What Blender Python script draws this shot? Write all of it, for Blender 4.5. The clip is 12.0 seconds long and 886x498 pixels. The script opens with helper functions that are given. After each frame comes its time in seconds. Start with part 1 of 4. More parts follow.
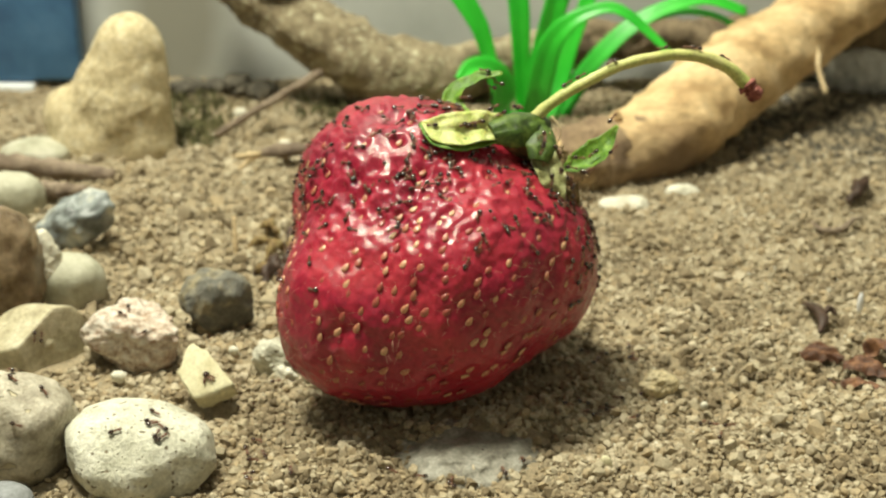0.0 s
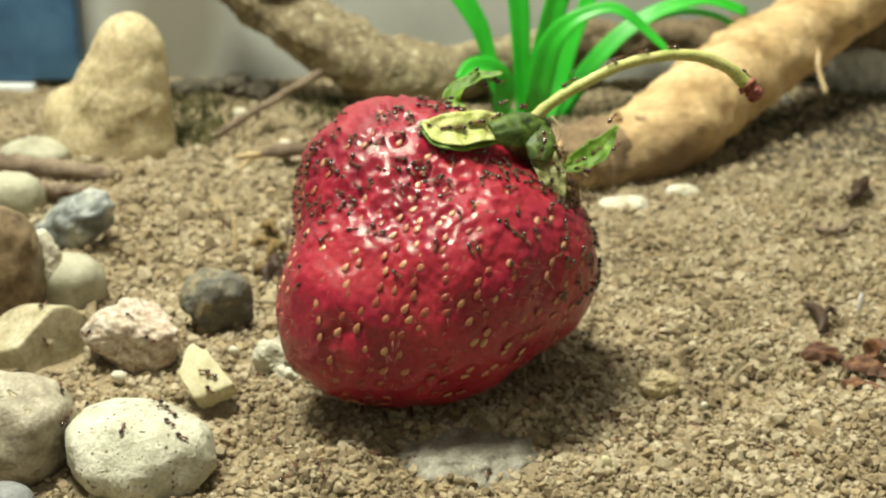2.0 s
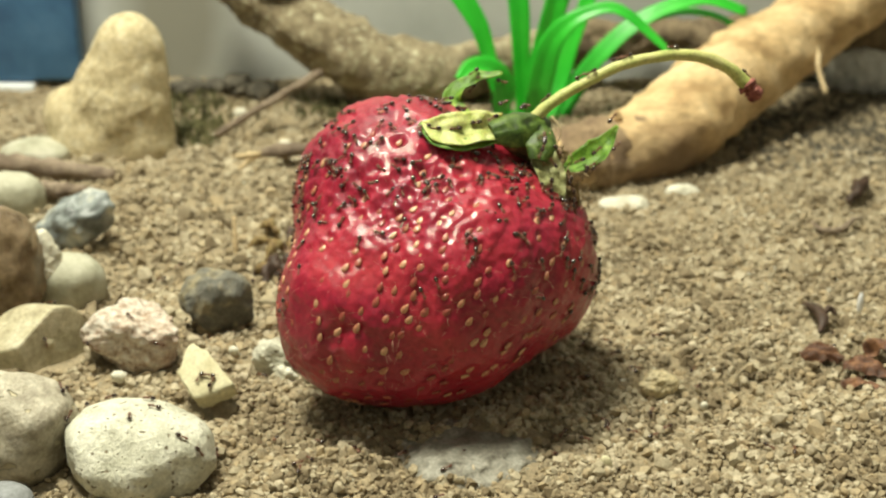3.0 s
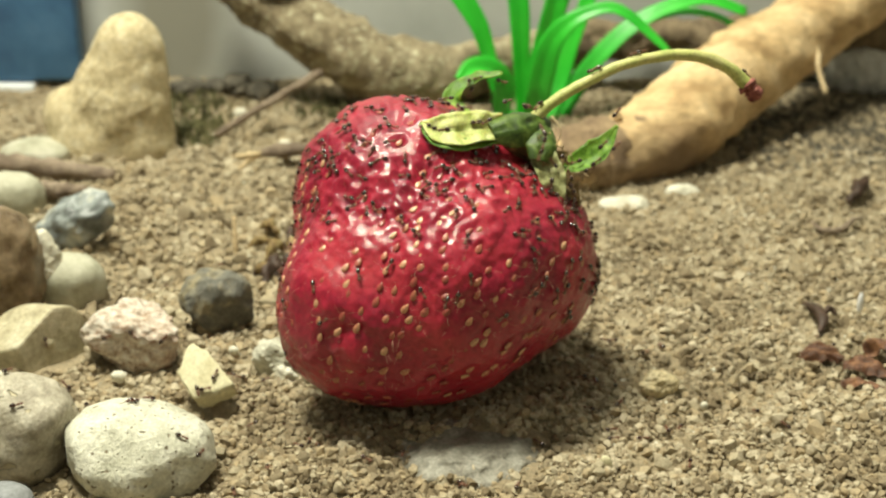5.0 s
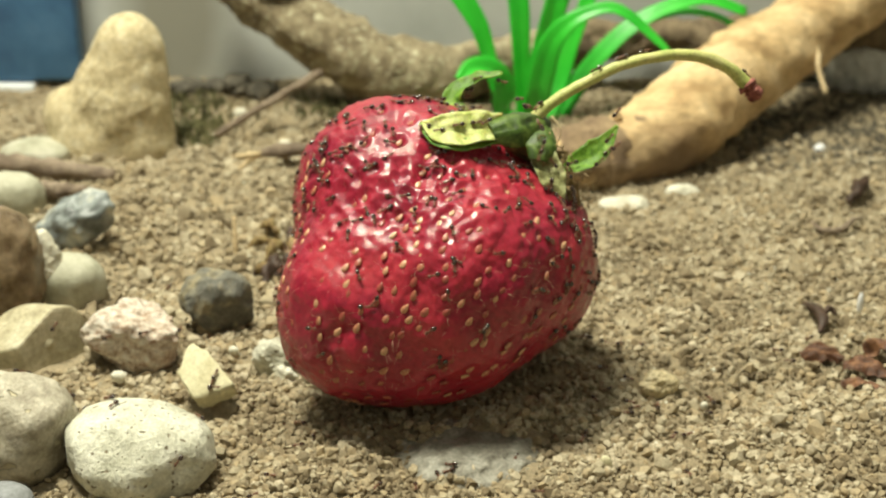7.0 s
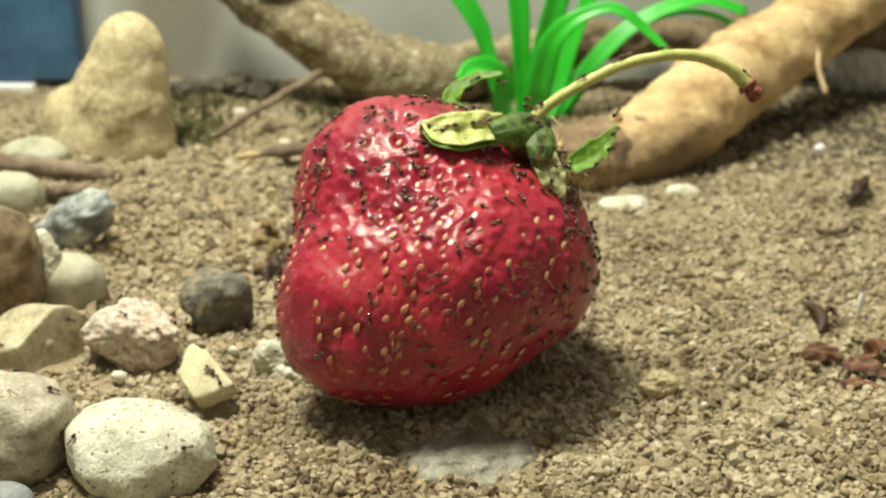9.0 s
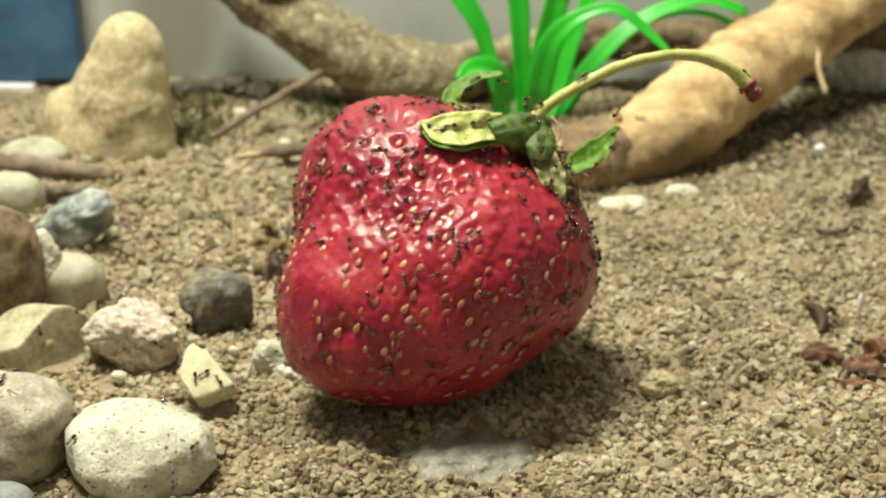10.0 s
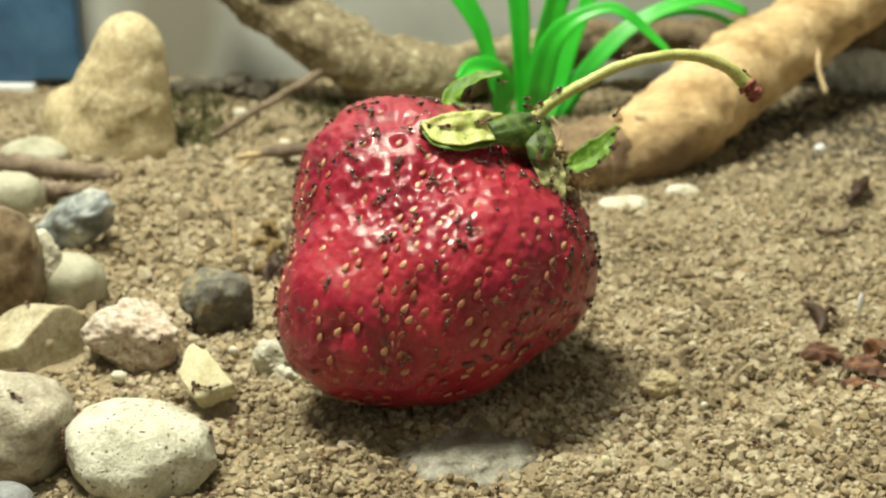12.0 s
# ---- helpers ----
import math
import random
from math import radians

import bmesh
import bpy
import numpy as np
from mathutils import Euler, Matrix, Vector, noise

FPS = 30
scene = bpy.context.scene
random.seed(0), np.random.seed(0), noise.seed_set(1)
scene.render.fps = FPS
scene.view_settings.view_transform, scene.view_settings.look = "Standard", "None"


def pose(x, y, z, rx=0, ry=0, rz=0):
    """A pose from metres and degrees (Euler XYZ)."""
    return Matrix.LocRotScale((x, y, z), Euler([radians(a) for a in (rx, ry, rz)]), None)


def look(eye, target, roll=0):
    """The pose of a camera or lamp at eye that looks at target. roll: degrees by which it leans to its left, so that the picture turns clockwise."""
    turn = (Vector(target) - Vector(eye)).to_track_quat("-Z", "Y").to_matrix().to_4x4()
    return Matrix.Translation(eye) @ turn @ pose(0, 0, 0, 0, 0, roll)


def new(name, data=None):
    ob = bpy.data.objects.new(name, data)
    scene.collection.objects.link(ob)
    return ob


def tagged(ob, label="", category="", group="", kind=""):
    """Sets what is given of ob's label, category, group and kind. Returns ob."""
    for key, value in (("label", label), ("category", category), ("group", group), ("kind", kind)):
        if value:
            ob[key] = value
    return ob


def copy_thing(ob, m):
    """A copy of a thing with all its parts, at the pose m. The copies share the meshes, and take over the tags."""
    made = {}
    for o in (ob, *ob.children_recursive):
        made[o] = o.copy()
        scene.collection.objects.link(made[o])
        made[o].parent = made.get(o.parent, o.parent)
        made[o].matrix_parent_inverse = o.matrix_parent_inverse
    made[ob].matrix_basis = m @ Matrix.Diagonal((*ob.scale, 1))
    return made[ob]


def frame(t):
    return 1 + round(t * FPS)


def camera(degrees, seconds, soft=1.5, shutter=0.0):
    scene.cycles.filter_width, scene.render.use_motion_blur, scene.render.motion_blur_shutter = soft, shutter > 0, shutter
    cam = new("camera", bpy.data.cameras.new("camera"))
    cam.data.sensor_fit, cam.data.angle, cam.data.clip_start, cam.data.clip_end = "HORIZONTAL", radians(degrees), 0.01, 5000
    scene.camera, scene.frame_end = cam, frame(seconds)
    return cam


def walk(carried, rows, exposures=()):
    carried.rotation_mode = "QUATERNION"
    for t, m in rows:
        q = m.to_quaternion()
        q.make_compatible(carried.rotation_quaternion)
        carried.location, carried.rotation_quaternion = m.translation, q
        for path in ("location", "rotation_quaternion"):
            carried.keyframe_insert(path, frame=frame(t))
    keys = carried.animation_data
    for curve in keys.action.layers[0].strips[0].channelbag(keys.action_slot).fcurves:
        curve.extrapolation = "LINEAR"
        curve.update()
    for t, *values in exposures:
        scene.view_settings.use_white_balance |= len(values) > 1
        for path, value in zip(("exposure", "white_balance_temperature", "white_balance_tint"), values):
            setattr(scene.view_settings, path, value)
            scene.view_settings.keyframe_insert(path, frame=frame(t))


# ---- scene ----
SECONDS = 12.0
cam = camera(40.0, SECONDS, soft=2.25, shutter=0.6)
cam.data.dof.use_dof, cam.data.dof.focus_distance, cam.data.dof.aperture_fstop = True, 0.138, 40.0
EYE, AIM = (0.00103, -0.14683, 0.078), (0.00103, -0.05366, 0.04167)
walk(cam, [(0.0, look(EYE, AIM)), (SECONDS, look(EYE, AIM))], exposures=[(0.0, 0.0), (SECONDS, 0.0)])

# ---- light: a strip lamp under the tank's hood, up and to the side, and an added weak fill at the back ----
world = bpy.data.worlds.new("air")
scene.world = world
world.use_nodes = True
world.node_tree.nodes["Background"].inputs[0].default_value = (0.9, 0.95, 1.0, 1)
world.node_tree.nodes["Background"].inputs[1].default_value = 0.01


def area_lamp(name, eye, target, width, depth, watts, colour):
    data = bpy.data.lights.new(name, "AREA")
    data.shape, data.size, data.size_y, data.energy, data.color = "RECTANGLE", width, depth, watts, colour
    lamp = new(name, data)
    lamp.matrix_world = look(eye, target)
    return lamp


area_lamp("tank_lamp", (-0.105, 0.022, 0.43), (0.01, 0.0, 0.0), 0.09, 0.12, 4.0, (0.985, 0.965, 0.775))
# added fill with no lamp of the tank behind it, lifts the dark areas
area_lamp("back_fill", (0.06, 0.10, 0.45), (0.0, 0.08, 0.0), 0.12, 0.12, 0.10, (1.0, 0.96, 0.88))

# ---- materials ----
MM = 0.001


def material(name, colours, size=4.0, fine=0.5, rough=0.7, bump=0.15, stretch=(1, 1, 1), contrast=0.35, island=0.0, each=0.0,
             coat=0.0, subsurface=0.0, ior=1.45, spots=None, cracks=0.0, spec=0.5, transmission=0.0, pits=-2.0, blotch=None):
    """A surface in two scales: broad patches of size mm in the given colours, and grain of fine mm with relief."""
    m = bpy.data.materials.new(name)
    m.use_nodes = True
    nt = m.node_tree
    b = nt.nodes["Principled BSDF"]
    link = nt.links.new

    def node(kind, **kw):
        n = nt.nodes.new(kind)
        for k, v in kw.items():
            if k == "op":
                n.operation = v
            elif k == "blend":
                n.blend_type = v
        return n

    tc, mp = node("ShaderNodeTexCoord"), node("ShaderNodeMapping")
    mp.inputs["Scale"].default_value = [1000 * s for s in stretch]
    link(tc.outputs["Object"], mp.inputs["Vector"])

    def noise_at(mm, detail, rough_in=0.55):
        n = node("ShaderNodeTexNoise")
        n.inputs["Scale"].default_value = 1.0 / mm
        n.inputs["Detail"].default_value = detail
        n.inputs["Roughness"].default_value = rough_in
        link(mp.outputs[0], n.inputs["Vector"])
        return n.outputs["Fac"]

    broad, grain = noise_at(size, 4), noise_at(fine, 5, 0.65)
    ramp = node("ShaderNodeValToRGB")
    els = ramp.color_ramp.elements
    n = len(colours)
    while len(els) < n:
        els.new(0.5)
    for i, c in enumerate(colours):
        els[i].position = 0.5 if n == 1 else 0.32 + 0.36 * i / (n - 1)
        els[i].color = (*c, 1)
    source = broad
    if island or each:
        info = node("ShaderNodeNewGeometry") if island else node("ShaderNodeObjectInfo")
        mix = node("ShaderNodeMapRange")
        amount = island or each
        mix.inputs["To Min"].default_value, mix.inputs["To Max"].default_value = -0.5 * amount, 0.5 * amount
        link(info.outputs["Random Per Island" if island else "Random"], mix.inputs["Value"])
        add = node("ShaderNodeMath", op="ADD")
        link(broad, add.inputs[0]), link(mix.outputs[0], add.inputs[1])
        source = add.outputs[0]
    link(source, ramp.inputs["Fac"])
    shade = node("ShaderNodeMapRange")
    shade.inputs["From Min"].default_value, shade.inputs["From Max"].default_value = 0.3, 0.7
    shade.inputs["To Min"].default_value, shade.inputs["To Max"].default_value = 1 - contrast, 1 + contrast * 0.5
    link(grain, shade.inputs["Value"])
    mul = node("ShaderNodeVectorMath", op="SCALE")
    link(ramp.outputs["Color"], mul.inputs[0]), link(shade.outputs[0], mul.inputs["Scale"])
    colour = mul.outputs[0]
    if spots:
        mm, cut, paint = spots
        sp = noise_at(mm, 1.5)
        step = node("ShaderNodeMapRange")
        step.inputs["From Min"].default_value, step.inputs["From Max"].default_value = cut, cut + 0.05
        link(sp, step.inputs["Value"])
        over = node("ShaderNodeMix")
        over.data_type = "RGBA"
        over.inputs["B"].default_value = (0, 0, 0, 1)
        for s in over.inputs:
            if s.name == "B" and s.type == "RGBA":
                s.default_value = (*paint, 1)
            if s.name == "A" and s.type == "RGBA":
                link(colour, s)
        link(step.outputs[0], over.inputs[0])
        colour = [o for o in over.outputs if o.type == "RGBA"][0]
    if blotch:
        centre, reach, paint = blotch
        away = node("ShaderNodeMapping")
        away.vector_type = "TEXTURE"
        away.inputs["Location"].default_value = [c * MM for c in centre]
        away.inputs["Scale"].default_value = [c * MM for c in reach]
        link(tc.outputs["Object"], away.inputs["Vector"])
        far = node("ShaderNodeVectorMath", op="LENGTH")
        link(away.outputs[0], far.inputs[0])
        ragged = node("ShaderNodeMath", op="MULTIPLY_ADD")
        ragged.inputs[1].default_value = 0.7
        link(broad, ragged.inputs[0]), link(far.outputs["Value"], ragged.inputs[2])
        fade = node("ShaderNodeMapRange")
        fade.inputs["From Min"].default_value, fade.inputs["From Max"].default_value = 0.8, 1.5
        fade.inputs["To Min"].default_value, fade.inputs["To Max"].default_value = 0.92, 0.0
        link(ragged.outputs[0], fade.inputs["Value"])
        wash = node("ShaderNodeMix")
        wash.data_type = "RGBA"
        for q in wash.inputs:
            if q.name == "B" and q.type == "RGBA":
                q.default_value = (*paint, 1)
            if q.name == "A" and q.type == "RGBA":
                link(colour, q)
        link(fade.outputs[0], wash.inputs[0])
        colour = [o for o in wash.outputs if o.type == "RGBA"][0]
    link(colour, b.inputs["Base Color"])
    height = grain
    if spots:
        pit = node("ShaderNodeMath", op="MULTIPLY_ADD")
        pit.inputs[1].default_value = pits
        link(step.outputs[0], pit.inputs[0]), link(grain, pit.inputs[2])
        height = pit.outputs[0]
    if cracks:
        vor = node("ShaderNodeTexVoronoi")
        vor.feature = "DISTANCE_TO_EDGE"
        vor.inputs["Scale"].default_value = 1.0 / cracks
        link(mp.outputs[0], vor.inputs["Vector"])
        lim = node("ShaderNodeMapRange")
        lim.inputs["From Max"].default_value = 0.12
        link(vor.outputs["Distance"], lim.inputs["Value"])
        add = node("ShaderNodeMath", op="ADD")
        link(grain, add.inputs[0]), link(lim.outputs[0], add.inputs[1])
        height = add.outputs[0]
    bp = node("ShaderNodeBump")
    bp.inputs["Strength"].default_value = 1.0
    bp.inputs["Distance"].default_value = bump * MM
    link(height, bp.inputs["Height"])
    link(bp.outputs[0], b.inputs["Normal"])
    link(bp.outputs[0], b.inputs["Coat Normal"])
    rr = node("ShaderNodeMapRange")
    rr.inputs["To Min"].default_value, rr.inputs["To Max"].default_value = max(0.03, rough - 0.12), min(1, rough + 0.12)
    link(broad, rr.inputs["Value"])
    link(rr.outputs[0], b.inputs["Roughness"])
    b.inputs["IOR"].default_value = ior
    b.inputs["Specular IOR Level"].default_value = spec
    b.inputs["Coat Weight"].default_value = coat
    b.inputs["Coat Roughness"].default_value = 0.045
    b.inputs["Transmission Weight"].default_value = transmission
    if subsurface:
        b.inputs["Subsurface Weight"].default_value = subsurface
        b.inputs["Subsurface Radius"].default_value = (1.0, 0.3, 0.2)
        b.inputs["Subsurface Scale"].default_value = 1.2 * MM
    return m


M_SOIL = material("soil", [(0.24, 0.19, 0.115), (0.31, 0.25, 0.155), (0.36, 0.295, 0.187)], 14, 0.8, 0.95, 0.5)
M_GRAIN = material("soil_grain", [(0.205, 0.16, 0.098), (0.30, 0.248, 0.163), (0.385, 0.302, 0.182), (0.40, 0.345, 0.235), (0.48, 0.415, 0.295)], 16, 0.25, 0.92, 0.09, island=0.42, contrast=0.3, spec=0.2)
# soil in darker colours: the shade about the peeled branch is painted in
M_SOIL_SHADED = material("damp_soil", [(0.07, 0.06, 0.043), (0.10, 0.087, 0.062), (0.135, 0.118, 0.085)], 14, 0.25, 0.85, 0.09, island=0.25, contrast=0.3)
M_FLESH = material("strawberry_skin", [(0.185, 0.008, 0.026), (0.305, 0.0145, 0.037), (0.37, 0.026, 0.039)], 12, 0.7, 0.45, 0.10, coat=0.7, subsurface=0.12, spec=0.12, contrast=0.3)
M_SEED = material("achene", [(0.31, 0.075, 0.055), (0.43, 0.165, 0.095), (0.58, 0.34, 0.19)], 1.5, 0.3, 0.25, 0.04, each=0.5)
M_HAIR = material("dry_style", [(0.46, 0.22, 0.16), (0.62, 0.40, 0.30)], 2, 0.3, 0.2, 0.01)
M_SEPAL_PALE = material("pale_sepal", [(0.36, 0.44, 0.09), (0.60, 0.64, 0.20), (0.72, 0.73, 0.34)], 1.3, 0.25, 0.45, 0.12, subsurface=0.1, contrast=0.45)
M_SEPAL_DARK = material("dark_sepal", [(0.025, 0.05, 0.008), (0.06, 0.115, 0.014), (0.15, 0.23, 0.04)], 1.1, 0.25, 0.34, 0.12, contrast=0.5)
M_SEPAL = material("green_sepal", [(0.05, 0.13, 0.008), (0.12, 0.26, 0.016), (0.24, 0.39, 0.045)], 1.3, 0.25, 0.42, 0.12, contrast=0.45)
M_SEPAL_DULL = material("withered_sepal", [(0.20, 0.18, 0.07), (0.38, 0.40, 0.16), (0.54, 0.56, 0.29)], 1.2, 0.25, 0.6, 0.12, contrast=0.5)
M_STEM = material("fruit_stem", [(0.34, 0.40, 0.10), (0.52, 0.54, 0.18), (0.57, 0.53, 0.23)], 3.5, 0.3, 0.5, 0.05)
M_STEM_END = material("dried_stem_end", [(0.12, 0.025, 0.02), (0.30, 0.09, 0.07), (0.42, 0.16, 0.13)], 0.8, 0.2, 0.7, 0.15, contrast=0.45)
M_STAMEN = material("dry_stamen", [(0.22, 0.15, 0.07), (0.38, 0.28, 0.14), (0.52, 0.42, 0.24)], 1.0, 0.2, 0.6, 0.05)
M_FIBRE = material("dried_calyx", [(0.10, 0.06, 0.025), (0.24, 0.16, 0.06), (0.34, 0.27, 0.12)], 1.2, 0.2, 0.75, 0.08)
M_ANT = material("ant_shell", [(0.02, 0.009, 0.006), (0.06, 0.026, 0.014)], 0.6, 0.1, 0.12, 0.002, spec=0.8, coat=0.6)
M_ANT_BODY = material("ant_brown_shell", [(0.10, 0.04, 0.022), (0.20, 0.085, 0.045)], 0.6, 0.1, 0.3, 0.004, spec=0.5)
M_ANT_LEG = material("ant_leg", [(0.20, 0.09, 0.045), (0.30, 0.15, 0.08)], 0.6, 0.1, 0.35, 0.002)
M_PLASTIC = material("green_plastic", [(0.016, 0.35, 0.018), (0.03, 0.45, 0.026), (0.06, 0.51, 0.045)], 20, 2.0, 0.38, 0.05, contrast=0.08)
M_PEELED = material("peeled_wood", [(0.42, 0.27, 0.12), (0.66, 0.47, 0.24), (0.74, 0.56, 0.32)], 7, 1.0, 0.7, 0.5, stretch=(0.5, 0.8, 1), contrast=0.3, blotch=((15, 2, -1), (27, 15, 13), (0.19, 0.125, 0.07)))
M_BARK = material("bark", [(0.17, 0.13, 0.075), (0.30, 0.245, 0.15), (0.42, 0.36, 0.23)], 4, 0.9, 0.9, 0.6, contrast=0.4, spots=(1.5, 0.585, (0.50, 0.46, 0.31)), pits=0.5)
# the same bark in darker colours, with the shade at the back right painted in
M_BARK_SHADED = material("shaded_bark", [(0.09, 0.065, 0.04), (0.20, 0.15, 0.09), (0.31, 0.24, 0.15)], 5, 0.9, 0.9, 0.8, contrast=0.4)
M_SLEEVE = material("brown_bark", [(0.13, 0.085, 0.05), (0.24, 0.165, 0.095), (0.36, 0.26, 0.15)], 5, 0.9, 0.85, 0.35)
M_TWIG = material("twig_bark", [(0.12, 0.085, 0.06), (0.22, 0.165, 0.115), (0.32, 0.255, 0.185)], 3, 0.5, 0.85, 0.25)
M_TWIG_PALE = material("pale_twig", [(0.50, 0.37, 0.20), (0.70, 0.56, 0.34)], 3, 0.5, 0.8, 0.15)
M_MOSS = material("moss", [(0.05, 0.05, 0.018), (0.10, 0.10, 0.036), (0.17, 0.15, 0.065)], 3, 0.5, 0.95, 0.2, island=0.4)
M_HUSK = material("red_brown_husk", [(0.06, 0.028, 0.016), (0.14, 0.06, 0.03), (0.28, 0.135, 0.06)], 1.4, 0.3, 0.55, 0.16, contrast=0.5)
M_HUSK_DARK = material("dark_husk", [(0.03, 0.017, 0.01), (0.075, 0.04, 0.024)], 1.5, 0.3, 0.6, 0.05)
M_CHIP = material("white_chip", [(0.56, 0.54, 0.42), (0.76, 0.74, 0.62)], 2.5, 0.4, 0.6, 0.06)
M_BEAD = material("glossy_white_bead", [(0.72, 0.74, 0.76), (0.82, 0.83, 0.84)], 2.5, 0.4, 0.12, 0.01, contrast=0.06, coat=0.8)
# a soft-edged darker oval on the wall behind the tall stone
M_WALL = material("grey_tank_wall", [(0.37, 0.39, 0.37), (0.46, 0.48, 0.455), (0.53, 0.55, 0.52)], 60, 6, 0.5, 0.03, contrast=0.06, blotch=((166, 0, 40), (17, 20, 40), (0.25, 0.245, 0.20)))
M_HOOD = material("dark_hood_plastic", [(0.11, 0.11, 0.105), (0.15, 0.15, 0.14)], 60, 5, 0.7, 0.05, contrast=0.08)
M_BLUE = material("blue_plastic", [(0.035, 0.10, 0.21), (0.055, 0.15, 0.29), (0.085, 0.20, 0.36)], 14, 3, 0.45, 0.03, contrast=0.1)
M_WHITE = material("white_plastic", [(0.62, 0.66, 0.68), (0.74, 0.77, 0.78)], 20, 2, 0.4, 0.03, contrast=0.06)

ROCK = {
    "tan": material("tan_sandstone", [(0.48, 0.39, 0.22), (0.63, 0.53, 0.32), (0.70, 0.62, 0.42)], 1.8, 0.7, 0.9, 0.5, contrast=0.42),
    "white": material("white_limestone", [(0.42, 0.41, 0.31), (0.61, 0.60, 0.48), (0.70, 0.69, 0.58)], 3.2, 0.5, 0.75, 0.34, contrast=0.28, spots=(0.8, 0.655, (0.24, 0.20, 0.13)), pits=-0.8),
    "cream": material("cream_stone", [(0.50, 0.45, 0.27), (0.62, 0.58, 0.38), (0.70, 0.66, 0.45)], 3, 0.4, 0.8, 0.16, contrast=0.2),
    "buff": material("buff_stone", [(0.33, 0.29, 0.18), (0.46, 0.41, 0.27), (0.55, 0.51, 0.37)], 3.5, 0.7, 0.75, 0.3, contrast=0.3),
    "grey": material("grey_stone", [(0.24, 0.21, 0.155), (0.42, 0.38, 0.29), (0.58, 0.54, 0.43)], 2.6, 0.5, 0.6, 0.25, contrast=0.3, spots=(1.8, 0.64, (0.48, 0.42, 0.28))),
    "pale": material("pale_green_stone", [(0.29, 0.285, 0.20), (0.41, 0.40, 0.30), (0.50, 0.48, 0.38)], 5, 0.6, 0.7, 0.08, contrast=0.15),
    "amber": material("brown_agate", [(0.11, 0.072, 0.038), (0.19, 0.135, 0.075), (0.29, 0.215, 0.135)], 2.5, 0.6, 0.3, 0.05, contrast=0.3, coat=0.3),
    "quartz": material("blue_grey_quartz", [(0.05, 0.055, 0.055), (0.15, 0.165, 0.16), (0.30, 0.33, 0.32), (0.56, 0.55, 0.45)], 4.5, 0.4, 0.35, 0.08, contrast=0.25),
    "dark": material("dark_grey_stone", [(0.085, 0.085, 0.072), (0.16, 0.155, 0.125), (0.34, 0.29, 0.175)], 3.2, 0.5, 0.7, 0.3, contrast=0.4),
    "granite": material("pink_granite", [(0.36, 0.24, 0.16), (0.66, 0.56, 0.45), (0.84, 0.80, 0.71)], 1.2, 0.4, 0.7, 0.45, contrast=0.3),
    "slate": material("blue_grey_stone", [(0.18, 0.19, 0.20), (0.28, 0.29, 0.29)], 5, 0.5, 0.6, 0.06),
    "ash": material("light_grey_stone", [(0.52, 0.53, 0.51), (0.66, 0.67, 0.64)], 6, 0.8, 0.8, 0.15),
    "flake": M_CHIP,
    "chalk": material("white_chalk", [(0.52, 0.49, 0.38), (0.66, 0.63, 0.50), (0.74, 0.72, 0.60)], 3, 0.5, 0.8, 0.2, contrast=0.25),
    "damp": material("damp_dark_stone", [(0.06, 0.052, 0.038), (0.10, 0.088, 0.064), (0.15, 0.13, 0.093)], 3, 0.6, 0.8, 0.3, contrast=0.35),
    "buried": material("dusty_white_stone", [(0.17, 0.152, 0.115), (0.28, 0.265, 0.215), (0.40, 0.385, 0.325)], 3.2, 0.5, 0.7, 0.25, contrast=0.4),
}

# ---- shape tools: everything below is in millimetres until it becomes a mesh ----
ORIGIN = {}


def thing(name, at, label, category, group="", kind=""):
    ob = new(name)
    ob.location = [c * MM for c in at]
    ob.empty_display_size = 0.002
    ORIGIN[ob.name] = np.array(at, float)
    return tagged(ob, label, category, group, kind)


def mesh_of(name, verts, faces, mat, smooth=True):
    me = bpy.data.meshes.new(name)
    v = np.asarray(verts, float) * MM
    me.from_pydata(v.tolist(), [], [list(map(int, q)) for q in faces])
    if smooth:
        me.polygons.foreach_set("use_smooth", np.ones(len(me.polygons), bool))
    me.materials.append(mat)
    me.update()
    return me


def solid(name, verts, faces, mat, at, label="", category="", group="", kind="", smooth=True):
    """A top-level mesh with its origin at a place in the tank."""
    ob = new(name, mesh_of(name, np.asarray(verts, float) - np.array(at), faces, mat, smooth))
    ob.location = [c * MM for c in at]
    ORIGIN[ob.name] = np.array(at, float)
    return tagged(ob, label, category, group, kind)


def part(name, verts, faces, mat, parent, label="", smooth=True, kind=""):
    """A mesh under a thing or a part; its verts are given in the tank's space."""
    ob = new(name, mesh_of(name, np.asarray(verts, float) - ORIGIN[parent.name], faces, mat, smooth))
    ob.parent = parent
    ORIGIN[ob.name] = ORIGIN[parent.name]
    return tagged(ob, label, kind=kind)


def unit(v):
    v = np.asarray(v, float)
    return v / np.maximum(np.linalg.norm(v, axis=-1, keepdims=True), 1e-9)


def ico(level):
    bm = bmesh.new()
    bmesh.ops.create_icosphere(bm, subdivisions=level, radius=1)
    v = np.array([q.co[:] for q in bm.verts])
    fs = np.array([[q.index for q in fc.verts] for fc in bm.faces])
    bm.free()
    return v, fs


ICO = {k: ico(k) for k in (1, 2, 3, 4, 5, 6, 7)}


